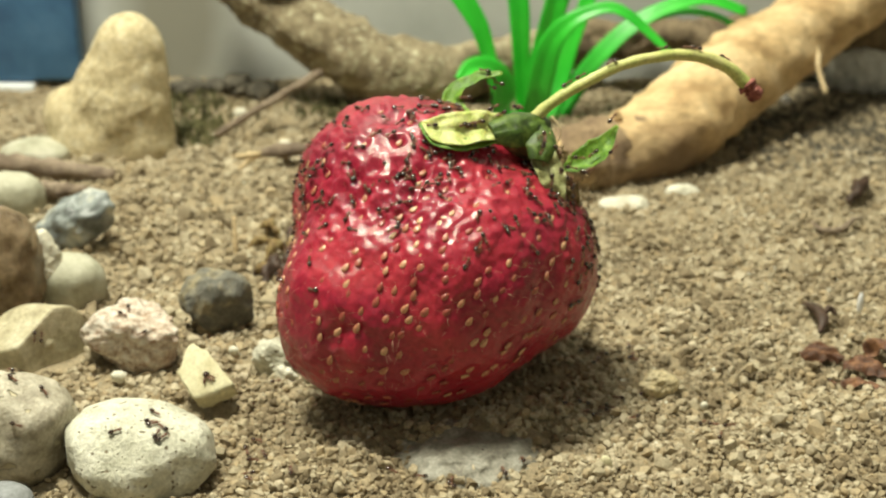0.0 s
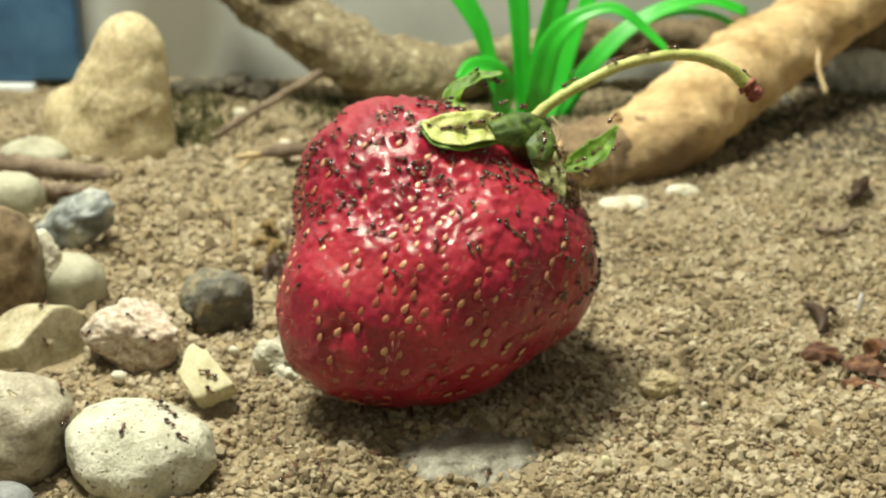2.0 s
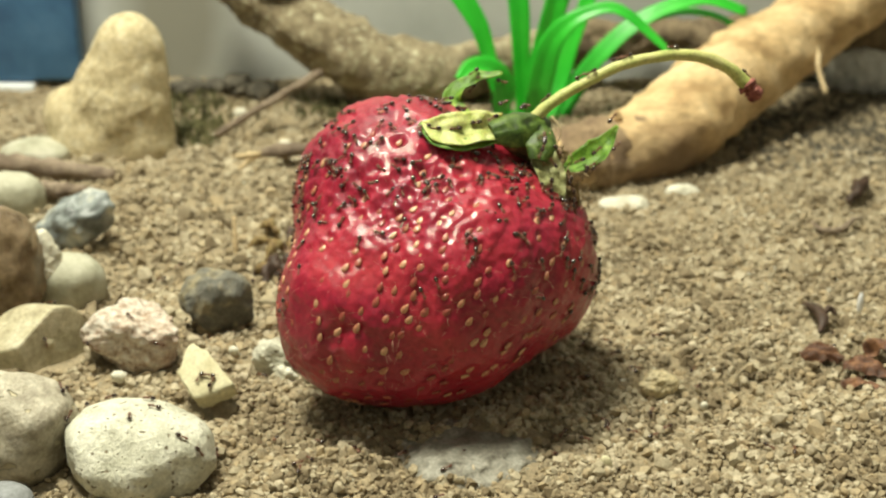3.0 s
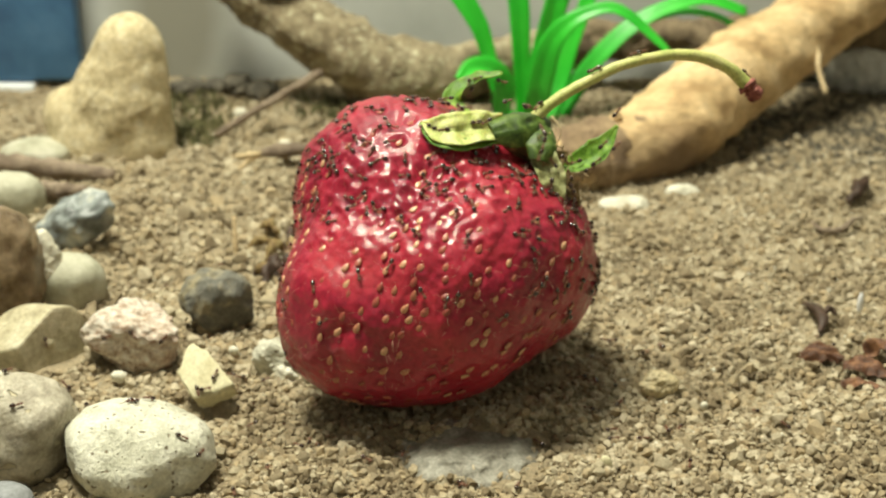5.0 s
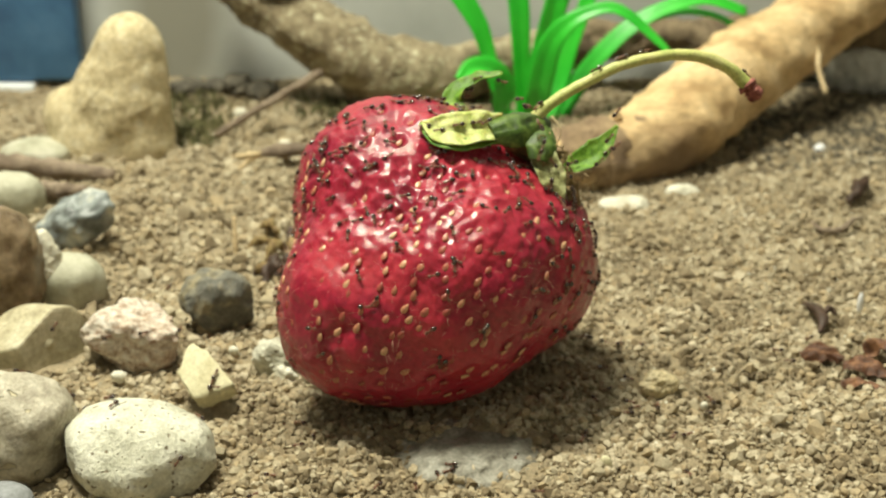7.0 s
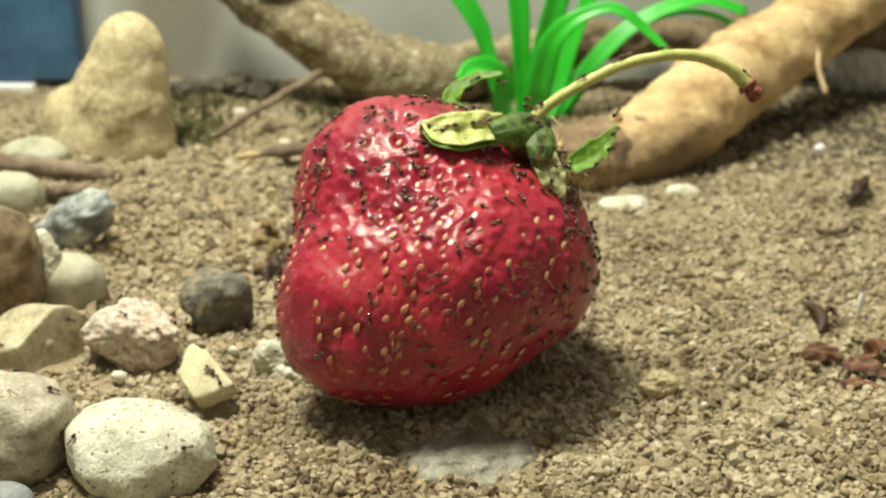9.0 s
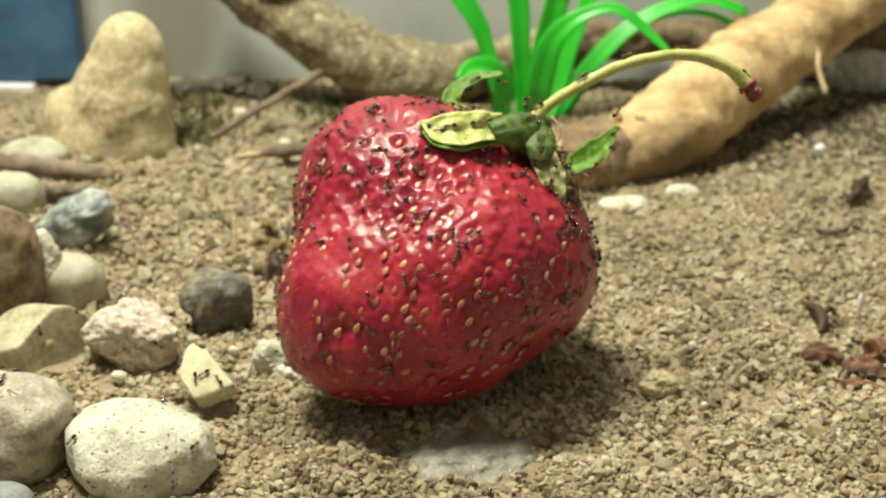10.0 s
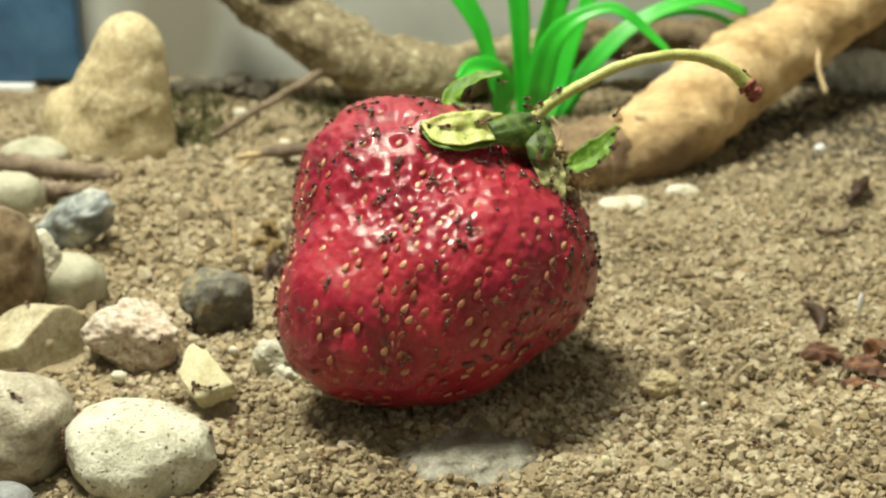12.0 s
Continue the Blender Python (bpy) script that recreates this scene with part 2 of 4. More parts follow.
class Ripple:
    """A smooth random field in space: waves of several lengths."""

    def __init__(self, seed, length, octaves=3, waves=7):
        g = np.random.default_rng(seed)
        ks, am = [], []
        for o in range(octaves):
            ks.append(unit(g.normal(size=(waves, 3))) * 2 * math.pi / (length / 2 ** o) * g.uniform(0.7, 1.3, (waves, 1)))
            am.append(np.full(waves, 0.55 ** o / math.sqrt(waves)))
        self.k, self.a = np.concatenate(ks), np.concatenate(am)
        self.p = g.uniform(0, 6.28, len(self.a))

    def __call__(self, p):
        return (np.sin(np.asarray(p) @ self.k.T + self.p) * self.a).sum(-1)


def spline(points, n):
    """A smooth line through the points, with n samples."""
    p = np.array(points, float)
    p = np.vstack([2 * p[0] - p[1], p, 2 * p[-1] - p[-2]])
    out = []
    for s in np.linspace(0, len(points) - 1 - 1e-6, n):
        i = int(s)
        t = s - i
        a, b, c, d = p[i:i + 4]
        out.append(0.5 * (2 * b + (c - a) * t + (2 * a - 5 * b + 4 * c - d) * t * t + (3 * b - a - 3 * c + d) * t ** 3))
    return np.array(out)


def tube(points, radii, n=24, sides=10, lumps=0.0, lump_size=6.0, seed=0, caps=True, smooth_line=True):
    line = spline(points, n) if smooth_line else np.array(points, float)
    n = len(line)
    rad = np.interp(np.linspace(0, 1, n), np.linspace(0, 1, len(radii)), radii)
    tan = unit(np.gradient(line, axis=0))
    up = np.array([0.13, 0.21, 0.97])
    verts, faces = [], []
    rip = Ripple(seed, lump_size) if lumps else None
    for i in range(n):
        s = unit(np.cross(tan[i], up))
        u = np.cross(s, tan[i])
        for j in range(sides):
            a = 2 * math.pi * j / sides
            dirn = s * math.cos(a) + u * math.sin(a)
            q = line[i] + dirn * rad[i]
            if rip:
                q = q + dirn * rad[i] * lumps * rip(q)
            verts.append(q)
    for i in range(n - 1):
        for j in range(sides):
            k = (j + 1) % sides
            faces.append((i * sides + j, i * sides + k, (i + 1) * sides + k, (i + 1) * sides + j))
    if caps:
        for i in (0, n - 1):
            c = len(verts)
            verts.append(line[i] + tan[i] * rad[i] * (0.35 if i else -0.35))
            for j in range(sides):
                k = (j + 1) % sides
                faces.append((c, i * sides + k, i * sides + j) if i == 0 else (c, i * sides + j, i * sides + k))
    return np.array(verts), faces


def blade(points, width, face, thick=0.3, n=26, across=8, cup=0.15, shape="leaf", wave=0.0, seed=0):
    """A leaf along the points: face is the way its upper side looks, cup how far its edges rise; shape may list its widths."""
    line = spline(points, n)
    tan = unit(np.gradient(line, axis=0))
    face = np.array(face, float)
    s = np.linspace(0, 1, n)
    if isinstance(shape, tuple):
        w = np.interp(s, np.linspace(0, 1, len(shape)), shape)
        width = max(shape)
    else:
        w = width * (np.sin(math.pi * np.clip(0.16 + 0.84 * s, 0, 1)) ** 0.7) * (1 - 0.15 * s)
    w = np.maximum(w, 0.05)
    rip = Ripple(seed + 5, 3.0, 2)
    tops, bots = [], []
    prev = None
    for i in range(n):
        side = np.cross(tan[i], face)
        side = unit(side)
        if prev is not None and side @ prev < 0:
            side = -side
        prev = side
        nor = unit(np.cross(side, tan[i]))
        if nor @ face < 0:
            nor = -nor
        for j in range(across + 1):
            a = 2 * j / across - 1
            q = line[i] + side * a * w[i] / 2 + nor * cup * w[i] * a * a
            if wave:
                q = q + nor * wave * rip(q)
            vein = 0.04 * width * math.exp(-(a / 0.12) ** 2)
            edge = 1 - 0.7 * abs(a) ** 4
            tops.append(q + nor * (thick / 2 * edge - vein))
            bots.append(q - nor * (thick / 2 * edge + vein * 0.6))
    verts = np.array(tops + bots)
    m = across + 1
    o = n * m
    faces = []
    for i in range(n - 1):
        for j in range(across):
            a, b, c, d = i * m + j, i * m + j + 1, (i + 1) * m + j + 1, (i + 1) * m + j
            faces += [(a, b, c, d), (o + d, o + c, o + b, o + a)]
        for j in (0, across):
            a, d = i * m + j, (i + 1) * m + j
            faces.append((a, d, o + d, o + a) if j == 0 else (d, a, o + a, o + d))
    for i in (0, n - 1):
        for j in range(across):
            a, b = i * m + j, i * m + j + 1
            faces.append((b, a, o + a, o + b) if i == 0 else (a, b, o + b, o + a))
    return verts, faces


class Form:
    """A closed lump seen from its centre: rad(dirs) gives its reach in each direction."""

    def __init__(self, centre, rad):
        self.c, self.rad = np.array(centre, float), rad

    def at(self, d):
        d = unit(d)
        return self.c + d * np.asarray(self.rad(d))[..., None]

    def normal(self, d):
        d = unit(d)
        a = unit(np.cross(d, (0.31, 0.17, 0.93)))
        b = np.cross(d, a)
        e = 0.06
        u = self.at(d + a * e) - self.at(d - a * e)
        v = self.at(d + b * e) - self.at(d - b * e)
        n = unit(np.cross(u, v))
        return n if n @ d > 0 else -n

    def mesh(self, level):
        v, fs = ICO[level]
        return self.at(v), fs


def blob(centre, lobes, k):
    """Balls that flow into one another: (x, y, z, radius) about the centre."""
    lobes = np.array(lobes, float)

    def rad(d):
        d = np.atleast_2d(d)
        lo, hi = np.zeros(len(d)), np.full(len(d), 60.0)
        for _ in range(22):
            m = (lo + hi) / 2
            p = d * m[:, None]
            f = np.linalg.norm(p[:, None, :] - lobes[None, :, :3], axis=-1) - lobes[:, 3]
            f = -k * np.log(np.exp(-f / k).sum(1))
            lo, hi = np.where(f < 0, m, lo), np.where(f < 0, hi, m)
        return lo if len(lo) > 1 else lo[0]

    balls = lobes.tolist()

    def rad_one(x, y, z):
        lo, hi = 0.0, 60.0
        for _ in range(20):
            m = (lo + hi) / 2
            f = sum(math.exp(-(math.sqrt((x * m - a) ** 2 + (y * m - b) ** 2 + (z * m - c) ** 2) - r) / k) for a, b, c, r in balls)
            lo, hi = (m, hi) if f > 1 else (lo, m)
        return lo
    return Form(centre, lambda d: rad_one(*d) if np.ndim(d) == 1 else rad(d))


def pebble(centre, semi, seed, turn=0.0, lean=0.0, roll=0.0, lumps=0.03, lump_size=9.0, power=2.3, cuts=0, cut_at=0.8, breaks=(), sharp=40):
    """A stone: a swollen ellipsoid with lumps, and flat breaks where cuts > 0."""
    g = np.random.default_rng(seed)
    rot = np.array(Euler((radians(lean), radians(roll), radians(turn))).to_matrix())
    semi = np.array(semi, float)
    rip = Ripple(seed, lump_size)
    planes = unit(g.normal(size=(cuts, 3)))
    depth = g.uniform(cut_at - 0.12, cut_at + 0.1, cuts)
    if breaks:
        planes = np.concatenate([planes, unit([q[:3] for q in breaks])])
        depth = np.concatenate([depth, [q[3] for q in breaks]])
        cuts += len(breaks)

    def rad(d):
        q = np.atleast_2d(d) @ rot
        r = 1 / ((np.abs(q / semi) ** power).sum(1)) ** (1 / power)
        if cuts:
            unit_q = unit(q * r[:, None] / semi)
            reach = np.linalg.norm(q * r[:, None] / semi, axis=1)
            f = unit_q @ planes.T
            lim = np.where(f > 0.05, depth / np.maximum(f, 0.05), 9.0)
            stack = np.concatenate([lim, reach[:, None]], 1)
            soft = -np.log(np.exp(-sharp * stack).sum(1)) / sharp
            r = r * np.clip(soft, 0.3, 1.2) / reach
        r = r * (1 + lumps * rip(q * r[:, None]))
        return r if len(r) > 1 else r[0]
    return Form(centre, rad)


def box(a, b):
    (x0, y0, z0), (x1, y1, z1) = a, b
    v = [(x, y, z) for x in (x0, x1) for y in (y0, y1) for z in (z0, z1)]
    return v, [(0, 1, 3, 2), (4, 6, 7, 5), (0, 4, 5, 1), (2, 3, 7, 6), (0, 2, 6, 4), (1, 5, 7, 3)]


def tumbled_box(a, b, bevel):
    bm = bmesh.new()
    v, fs = box(a, b)
    vs = [bm.verts.new(q) for q in v]
    for q in fs:
        bm.faces.new([vs[i] for i in q])
    bmesh.ops.bevel(bm, geom=list(bm.edges), offset=bevel, segments=3, affect="EDGES", profile=0.5)
    bm.verts.index_update()
    out = [q.co[:] for q in bm.verts], [[q.index for q in fc.verts] for fc in bm.faces]
    bm.free()
    return out


# ---- the setting: soil, tank walls, room ----
LUMPS = Ripple(2, 13.0, 2)


def terrain(x, y):
    x, y = np.asarray(x, float), np.asarray(y, float)
    h = 0.55 * np.sin(x * 0.11 + 1) * np.cos(y * 0.09) + 0.4 * np.sin(x * 0.23 + y * 0.17 + 2) + 0.3 * np.sin(x * 0.41 - y * 0.37)
    h = h + 1.6 * np.exp(-((x + 60) / 25) ** 2 - ((y - 75) / 40) ** 2)
    h = h - 3.0 * np.exp(-((x + 28) / 4.5) ** 2 - ((y - 46) / 8) ** 2)
    h = h + 1.3 * np.exp(-((x + 2) / 15) ** 2 - ((y + 4) / 14) ** 2)
    h = h + 1.5 * np.clip((y - 130) / 45, 0, 1)
    h = h + 0.5 * LUMPS(np.stack([x, y, 0 * x], -1))
    return h


def ground():
    xs, ys = np.arange(-234.6, 170.1, 1.7), np.arange(-200, 178.1, 1.8)
    gx, gy = np.meshgrid(xs, ys)
    rip = Ripple(3, 5.0, 3)
    flat = np.stack([gx.ravel(), gy.ravel(), np.zeros(gx.size)], 1)
    z = terrain(gx, gy).ravel() + 0.25 * rip(flat) - 0.15
    v = np.stack([gx.ravel(), gy.ravel(), z], 1)
    n, m = gx.shape
    i = (np.arange(n - 1)[:, None] * m + np.arange(m - 1)[None, :]).ravel()
    solid("ground", v, np.stack([i, i + 1, i + m + 1, i + m], 1), M_SOIL, (0, 0, 0), "dry brown crumbly soil covering the tank floor", "soil", kind="structure")


def crumb(g, points):
    """The hull of a handful of random points on a lumpy ball: an angular crumb."""
    bm = bmesh.new()
    for q in unit(g.normal(size=(points, 3))) * g.uniform(0.82, 1.06, (points, 1)):
        bm.verts.new(q)
    bmesh.ops.convex_hull(bm, input=list(bm.verts))
    for q in [q for q in bm.verts if not q.link_faces]:
        bm.verts.remove(q)
    bm.verts.index_update()
    out = np.array([q.co[:] for q in bm.verts]), np.array([[q.index for q in f.verts] for f in bm.faces])
    bm.free()
    return out


def grains(name, count, area, size, points, seed, label, skip=(), power=2.0, mat=None):
    """Crumbs of soil lying in the area, each its own angular lump."""
    g = np.random.default_rng(seed)
    (x0, x1), (y0, y1) = area
    all_v, all_f, base = [], [], 0
    kinds = 40
    for _ in range(kinds):
        v, fs = crumb(g, points)
        n = count // kinds
        y = g.uniform(y0, y1, n)
        x = g.uniform(-1, 1, n) * (53 + 0.33 * (y + 40)) + 2
        keep = (x > x0) & (x < x1)
        for cx, cy, a, b in skip:
            keep &= ((x - cx) / a) ** 2 + ((y - cy) / b) ** 2 > g.uniform(0.75, 1.1, n)
        x, y = x[keep], y[keep]
        n = len(x)
        d = size[0] + (size[1] - size[0]) * g.random(n) ** power
        shape = v[None] * (d[:, None, None] / 2 * g.uniform(0.8, 1.2, (n, 1, 3)))
        q = g.normal(size=(n, 4))
        w, i, j, k = (q / np.linalg.norm(q, axis=1, keepdims=True)).T
        rot = np.stack([np.stack([1 - 2 * (j * j + k * k), 2 * (i * j - k * w), 2 * (i * k + j * w)], -1),
                        np.stack([2 * (i * j + k * w), 1 - 2 * (i * i + k * k), 2 * (j * k - i * w)], -1),
                        np.stack([2 * (i * k - j * w), 2 * (j * k + i * w), 1 - 2 * (i * i + j * j)], -1)], 1)
        z = terrain(x, y) + d * g.uniform(-0.28, 0.28, n)
        out = np.einsum("nab,nvb->nva", rot, shape) + np.stack([x, y, z], 1)[:, None, :]
        all_v.append(out.reshape(-1, 3))
        all_f.append((fs[None] + (base + np.arange(n) * len(v))[:, None, None]).reshape(-1, 3))
        base += n * len(v)
    verts = (np.concatenate(all_v) * MM).astype(np.float32)
    faces = np.concatenate(all_f).astype(np.int32)
    me = bpy.data.meshes.new(name)
    me.vertices.add(len(verts))
    me.vertices.foreach_set("co", verts.ravel())
    me.loops.add(faces.size)
    me.loops.foreach_set("vertex_index", faces.ravel())
    me.polygons.add(len(faces))
    me.polygons.foreach_set("loop_start", np.arange(0, faces.size, 3, dtype=np.int32))
    me.polygons.foreach_set("use_smooth", np.zeros(len(faces), bool))
    me.materials.append(mat or M_GRAIN)
    me.update(calc_edges=True)
    return tagged(new(name, me), label, "soil", kind="stuff")


def setting():
    ground()
    wall = dict(category="wall", kind="structure", smooth=False)
    for nm, lo, hi, mat, label in (
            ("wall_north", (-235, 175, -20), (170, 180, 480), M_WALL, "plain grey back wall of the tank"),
            ("wall_west", (-240, -205, -20), (-235, 180, 480), M_HOOD, "plain dark side wall of the tank"),
            ("wall_east", (170, -205, -20), (175, 180, 480), M_HOOD, "plain dark side wall of the tank"),
            ("wall_south", (-235, -205, -20), (170, -200, 480), M_HOOD, "plain dark front wall of the tank")):
        v, fs = box(lo, hi)
        solid(nm, v, fs, mat, lo, label, **wall)
    v, fs = box((-240, -205, 480), (175, 180, 486))
    solid("ceiling", v, fs, M_HOOD, (0, 0, 480), "plain dark hood over the tank", "ceiling", kind="structure", smooth=False)
    v, fs = box((-240, -205, -26), (175, 180, -20))
    solid("floor", v, fs, M_HOOD, (0, 0, -26), "plain dark tank floor under the soil", "floor", kind="structure", smooth=False)
    tub = thing("blue_tub", (-112, 169, 1), "blue plastic tub with a white foot against the tank wall", "container")
    v, fs = tumbled_box((-135, 166, 3), (-93.5, 172, 60), 1.2)
    part("body", v, fs, M_BLUE, tub)
    v, fs = tumbled_box((-135, 164.5, -1), (-106, 172.5, 2.6), 0.6)
    part("foot", v, fs, M_WHITE, tub, "white plastic foot")


# ---- stones ----
STONES = {}


def stones():
    rows = [
        # name, centre, semi-axes, kind, label, options
        ("low_stone", (-86.5, 105.9, 1.7), (7.8, 6.1, 3.2), "pale", "pale greenish stone half buried in the soil", dict(seed=2)),
        ("pale_stone", (-79.9, 70.0, 3.6), (5.8, 4.6, 5.2), "pale", "pale grey-green rounded pebble among larger stones", dict(seed=3)),
        ("agate_stone", (-66.2, 24.7, 7.8), (6.4, 5.2, 9.8), "amber", "large brown translucent rounded agate pebble", dict(seed=4, lumps=0.04)),
        ("quartz_stone", (-63.5, 52.5, 4.5), (9.6, 4.6, 4.4), "quartz", "blue-grey and white glassy quartz stone", dict(seed=16, cuts=8, cut_at=0.84, turn=-15, lean=8, roll=-36, lumps=0.06, lump_size=6)),
        ("chalk_stone", (-60.9, 28.0, 4.5), (3.2, 2.6, 8.2), "chalk", "white chalky stone wedged behind the agate pebble", dict(seed=5, lumps=0.04, lump_size=4)),
        ("round_pebble", (-57.6, 29.6, 3.3), (5.6, 4.7, 4.9), "pale", "smooth grey-green round pebble", dict(seed=6, lumps=0.03)),
        ("dark_pebble", (-32.9, 20.5, 3.8), (5.3, 4.5, 5.4), "dark", "dark grey pebble with a tan patch", dict(seed=7, cuts=9, lumps=0.06, lump_size=5, cut_at=0.84)),
        ("granite_stone", (-42.7, 9.6, 3.6), (6.8, 5.7, 5.2), "granite", "rough pinkish white granular granite stone", dict(seed=8, lumps=0.05, lump_size=4, cuts=6)),
        ("angular_stone", (-55.9, 8.4, 3.2), (7.2, 5.8, 4.9), "buff", "angular buff stone with a shaded broken face", dict(seed=29, lumps=0.014, power=3, breaks=((0.88, -0.46, 0.1, 0.26), (-0.42, -0.35, 0.84, 0.66), (-0.2, -0.95, 0.0, 0.85)))),
        ("grey_boulder", (-50.5, -18.7, 5.1), (7.8, 6.6, 7.3), "grey", "large grey speckled rounded stone", dict(seed=11, lumps=0.02, cuts=2, cut_at=0.9, breaks=((0.85, -0.4, -0.1, 0.88), (0.35, -0.3, 0.9, 0.9), (-0.2, -0.9, 0.35, 0.86)), sharp=18)),
        ("white_pebble", (-34.9, -21.4, 3.6), (9.3, 7.7, 5.0), "white", "large white pitted limestone pebble", dict(seed=12, turn=-14, roll=6, lumps=0.012, lump_size=4.5, power=2.2, breaks=((0.95, 0.1, 0.25, 0.98), (0.05, -0.8, 0.6, 0.9), (-0.8, -0.6, -0.05, 0.94), (0.75, -0.65, 0.1, 0.88), (0.3, 0.2, 0.93, 0.95)), sharp=14)),
        ("slate_pebble", (-47.4, -31.7, 2.2), (3.4, 2.8, 3.0), "slate", "small blue-grey pebble on the soil", dict(seed=13)),
        ("buried_stone", (4.4, -15.2, -0.8), (9.2, 7.4, 2.5), "buried", "flat dusty white stone buried in front of the strawberry", dict(seed=14, lumps=0.09, lump_size=7)),
        ("white_stone", (-22.6, 7.4, 0.9), (3.2, 2.2, 3.2), "white", "small white stone at the strawberry's foot", dict(seed=17, cuts=9, lumps=0.1, lump_size=3)),
        ("white_flake", (36.4, 77.1, 0.1), (5.1, 2.5, 1.7), "flake", "flat white flake beside the peeled branch", dict(seed=18, cuts=5)),
        ("white_flake", (48.6, 83.0, 0.3), (3.4, 1.7, 1.9), "flake", "flat white flake beside the peeled branch", dict(seed=19, cuts=5)),
        ("soil_clod", (30.0, -1.3, 1.7), (2.4, 1.6, 1.7), "tan", "pale tan lump of soil lying on the ground", dict(seed=20, lumps=0.12, lump_size=2.5)),
        ("damp_clod", (-64.5, 158, 3.2), (4.6, 3.4, 2.6), "damp", "dark damp clod at the foot of the tank wall", dict(seed=22, lumps=0.09, lump_size=4)),
        ("damp_clod", (-57.5, 160, 3.0), (3.6, 3.0, 2.2), "damp", "dark damp clod at the foot of the tank wall", dict(seed=23, lumps=0.09, lump_size=4)),
        ("damp_clod", (-51.6, 160, 3.6), (4.2, 3.4, 3.0), "damp", "dark damp clod at the foot of the tank wall", dict(seed=24, lumps=0.09, lump_size=4)),
        ("damp_clod", (-45.2, 157, 2.8), (4.0, 3.2, 2.4), "damp", "dark damp clod at the foot of the tank wall", dict(seed=25, lumps=0.09, lump_size=4)),
        ("grey_stone", (115, 167.0, 6.5), (17.0, 5.5, 7.5), "ash", "grey stone under the dark limb", dict(seed=21, lumps=0.05)),
    ]
    for name, c, semi, kind, label, opt in rows:
        form = pebble(c, semi, **opt)
        v, fs = form.mesh(5 if max(semi) < 6.5 else 6)
        ob = solid(name, v, fs, ROCK[kind], (c[0], c[1], c[2] - semi[2]), label, "stone", "loose stones on the soil")
        STONES.setdefault(name, form)
    # the cream chip: a broken five-sided slab leaning on its lower edge
    c = np.array((-29.9, -5.2, 4.4))
    e1, e2 = np.array((1.0, 0.0, 0.05)), np.array((0.0, 0.75, 0.66))
    n = unit(np.cross(e1, e2))
    bm = bmesh.new()
    rim = [(-2.5, 5.6), (0.1, 4.0), (3.9, -0.7), (-1.4, -2.7), (-4.0, 1.2), (-3.1, 4.9)]
    top = [bm.verts.new(c + e1 * a + e2 * b) for a, b in rim]
    low = [bm.verts.new(c + e1 * (a * 0.88 + 0.5) + e2 * (b * 0.9 - 0.7) - n * (2.9 + 0.3 * math.sin(3 * a))) for a, b in rim]
    bm.faces.new(top)
    bm.faces.new(low[::-1])
    for k in range(6):
        q = (k + 1) % 6
        bm.faces.new((top[q], top[k], low[k], low[q]))
    bmesh.ops.recalc_face_normals(bm, faces=list(bm.faces))
    bmesh.ops.bevel(bm, geom=list(bm.edges), offset=0.42, segments=3, affect="EDGES", profile=0.5)
    bmesh.ops.triangulate(bm, faces=list(bm.faces))
    bmesh.ops.subdivide_edges(bm, edges=[e for e in bm.edges if e.calc_length() > 1.0], cuts=3, use_grid_fill=True)
    bmesh.ops.triangulate(bm, faces=list(bm.faces))
    bm.verts.index_update()
    v = np.array([q.co[:] for q in bm.verts])
    v = v + (0.13 * Ripple(31, 1.8, 3)(v))[:, None] * unit(v - c)
    fs = [[q.index for q in f.verts] for f in bm.faces]
    bm.free()
    solid("cream_chip", v, fs, ROCK["cream"], (-29.9, -5.2, 0.2), "cream coloured angular stone chip leaning in the soil", "stone", "loose stones on the soil")
    STONES["cream_chip"] = pebble(c - n * 1.3, (3.0, 3.4, 2.6), 31, power=3)
    # the tall stone: a broad foot and a rounded head
    form = blob((-71.5, 113.8, 12), [(4.8, 0, 11.7, 6.9), (4.0, 0, 5.5, 8.3), (2.9, -0.5, -1.5, 9.6), (-2.2, 0, 2.6, 5.4), (-9.0, -0.5, -3.2, 5.8), (-4.8, -1.0, -10, 9.0), (4.5, -1.0, -10, 8.6)], 1.3)
    rip = Ripple(41, 9, 3)
    v, fs = form.mesh(6)
    v = v + unit(v - form.c) * (0.22 * rip(v))[:, None]
    solid("tall_stone", v, fs, ROCK["tan"], (-72, 113.8, 0), "tall tan sandstone rock with a broad foot and rounded head", "stone", "loose stones on the soil")


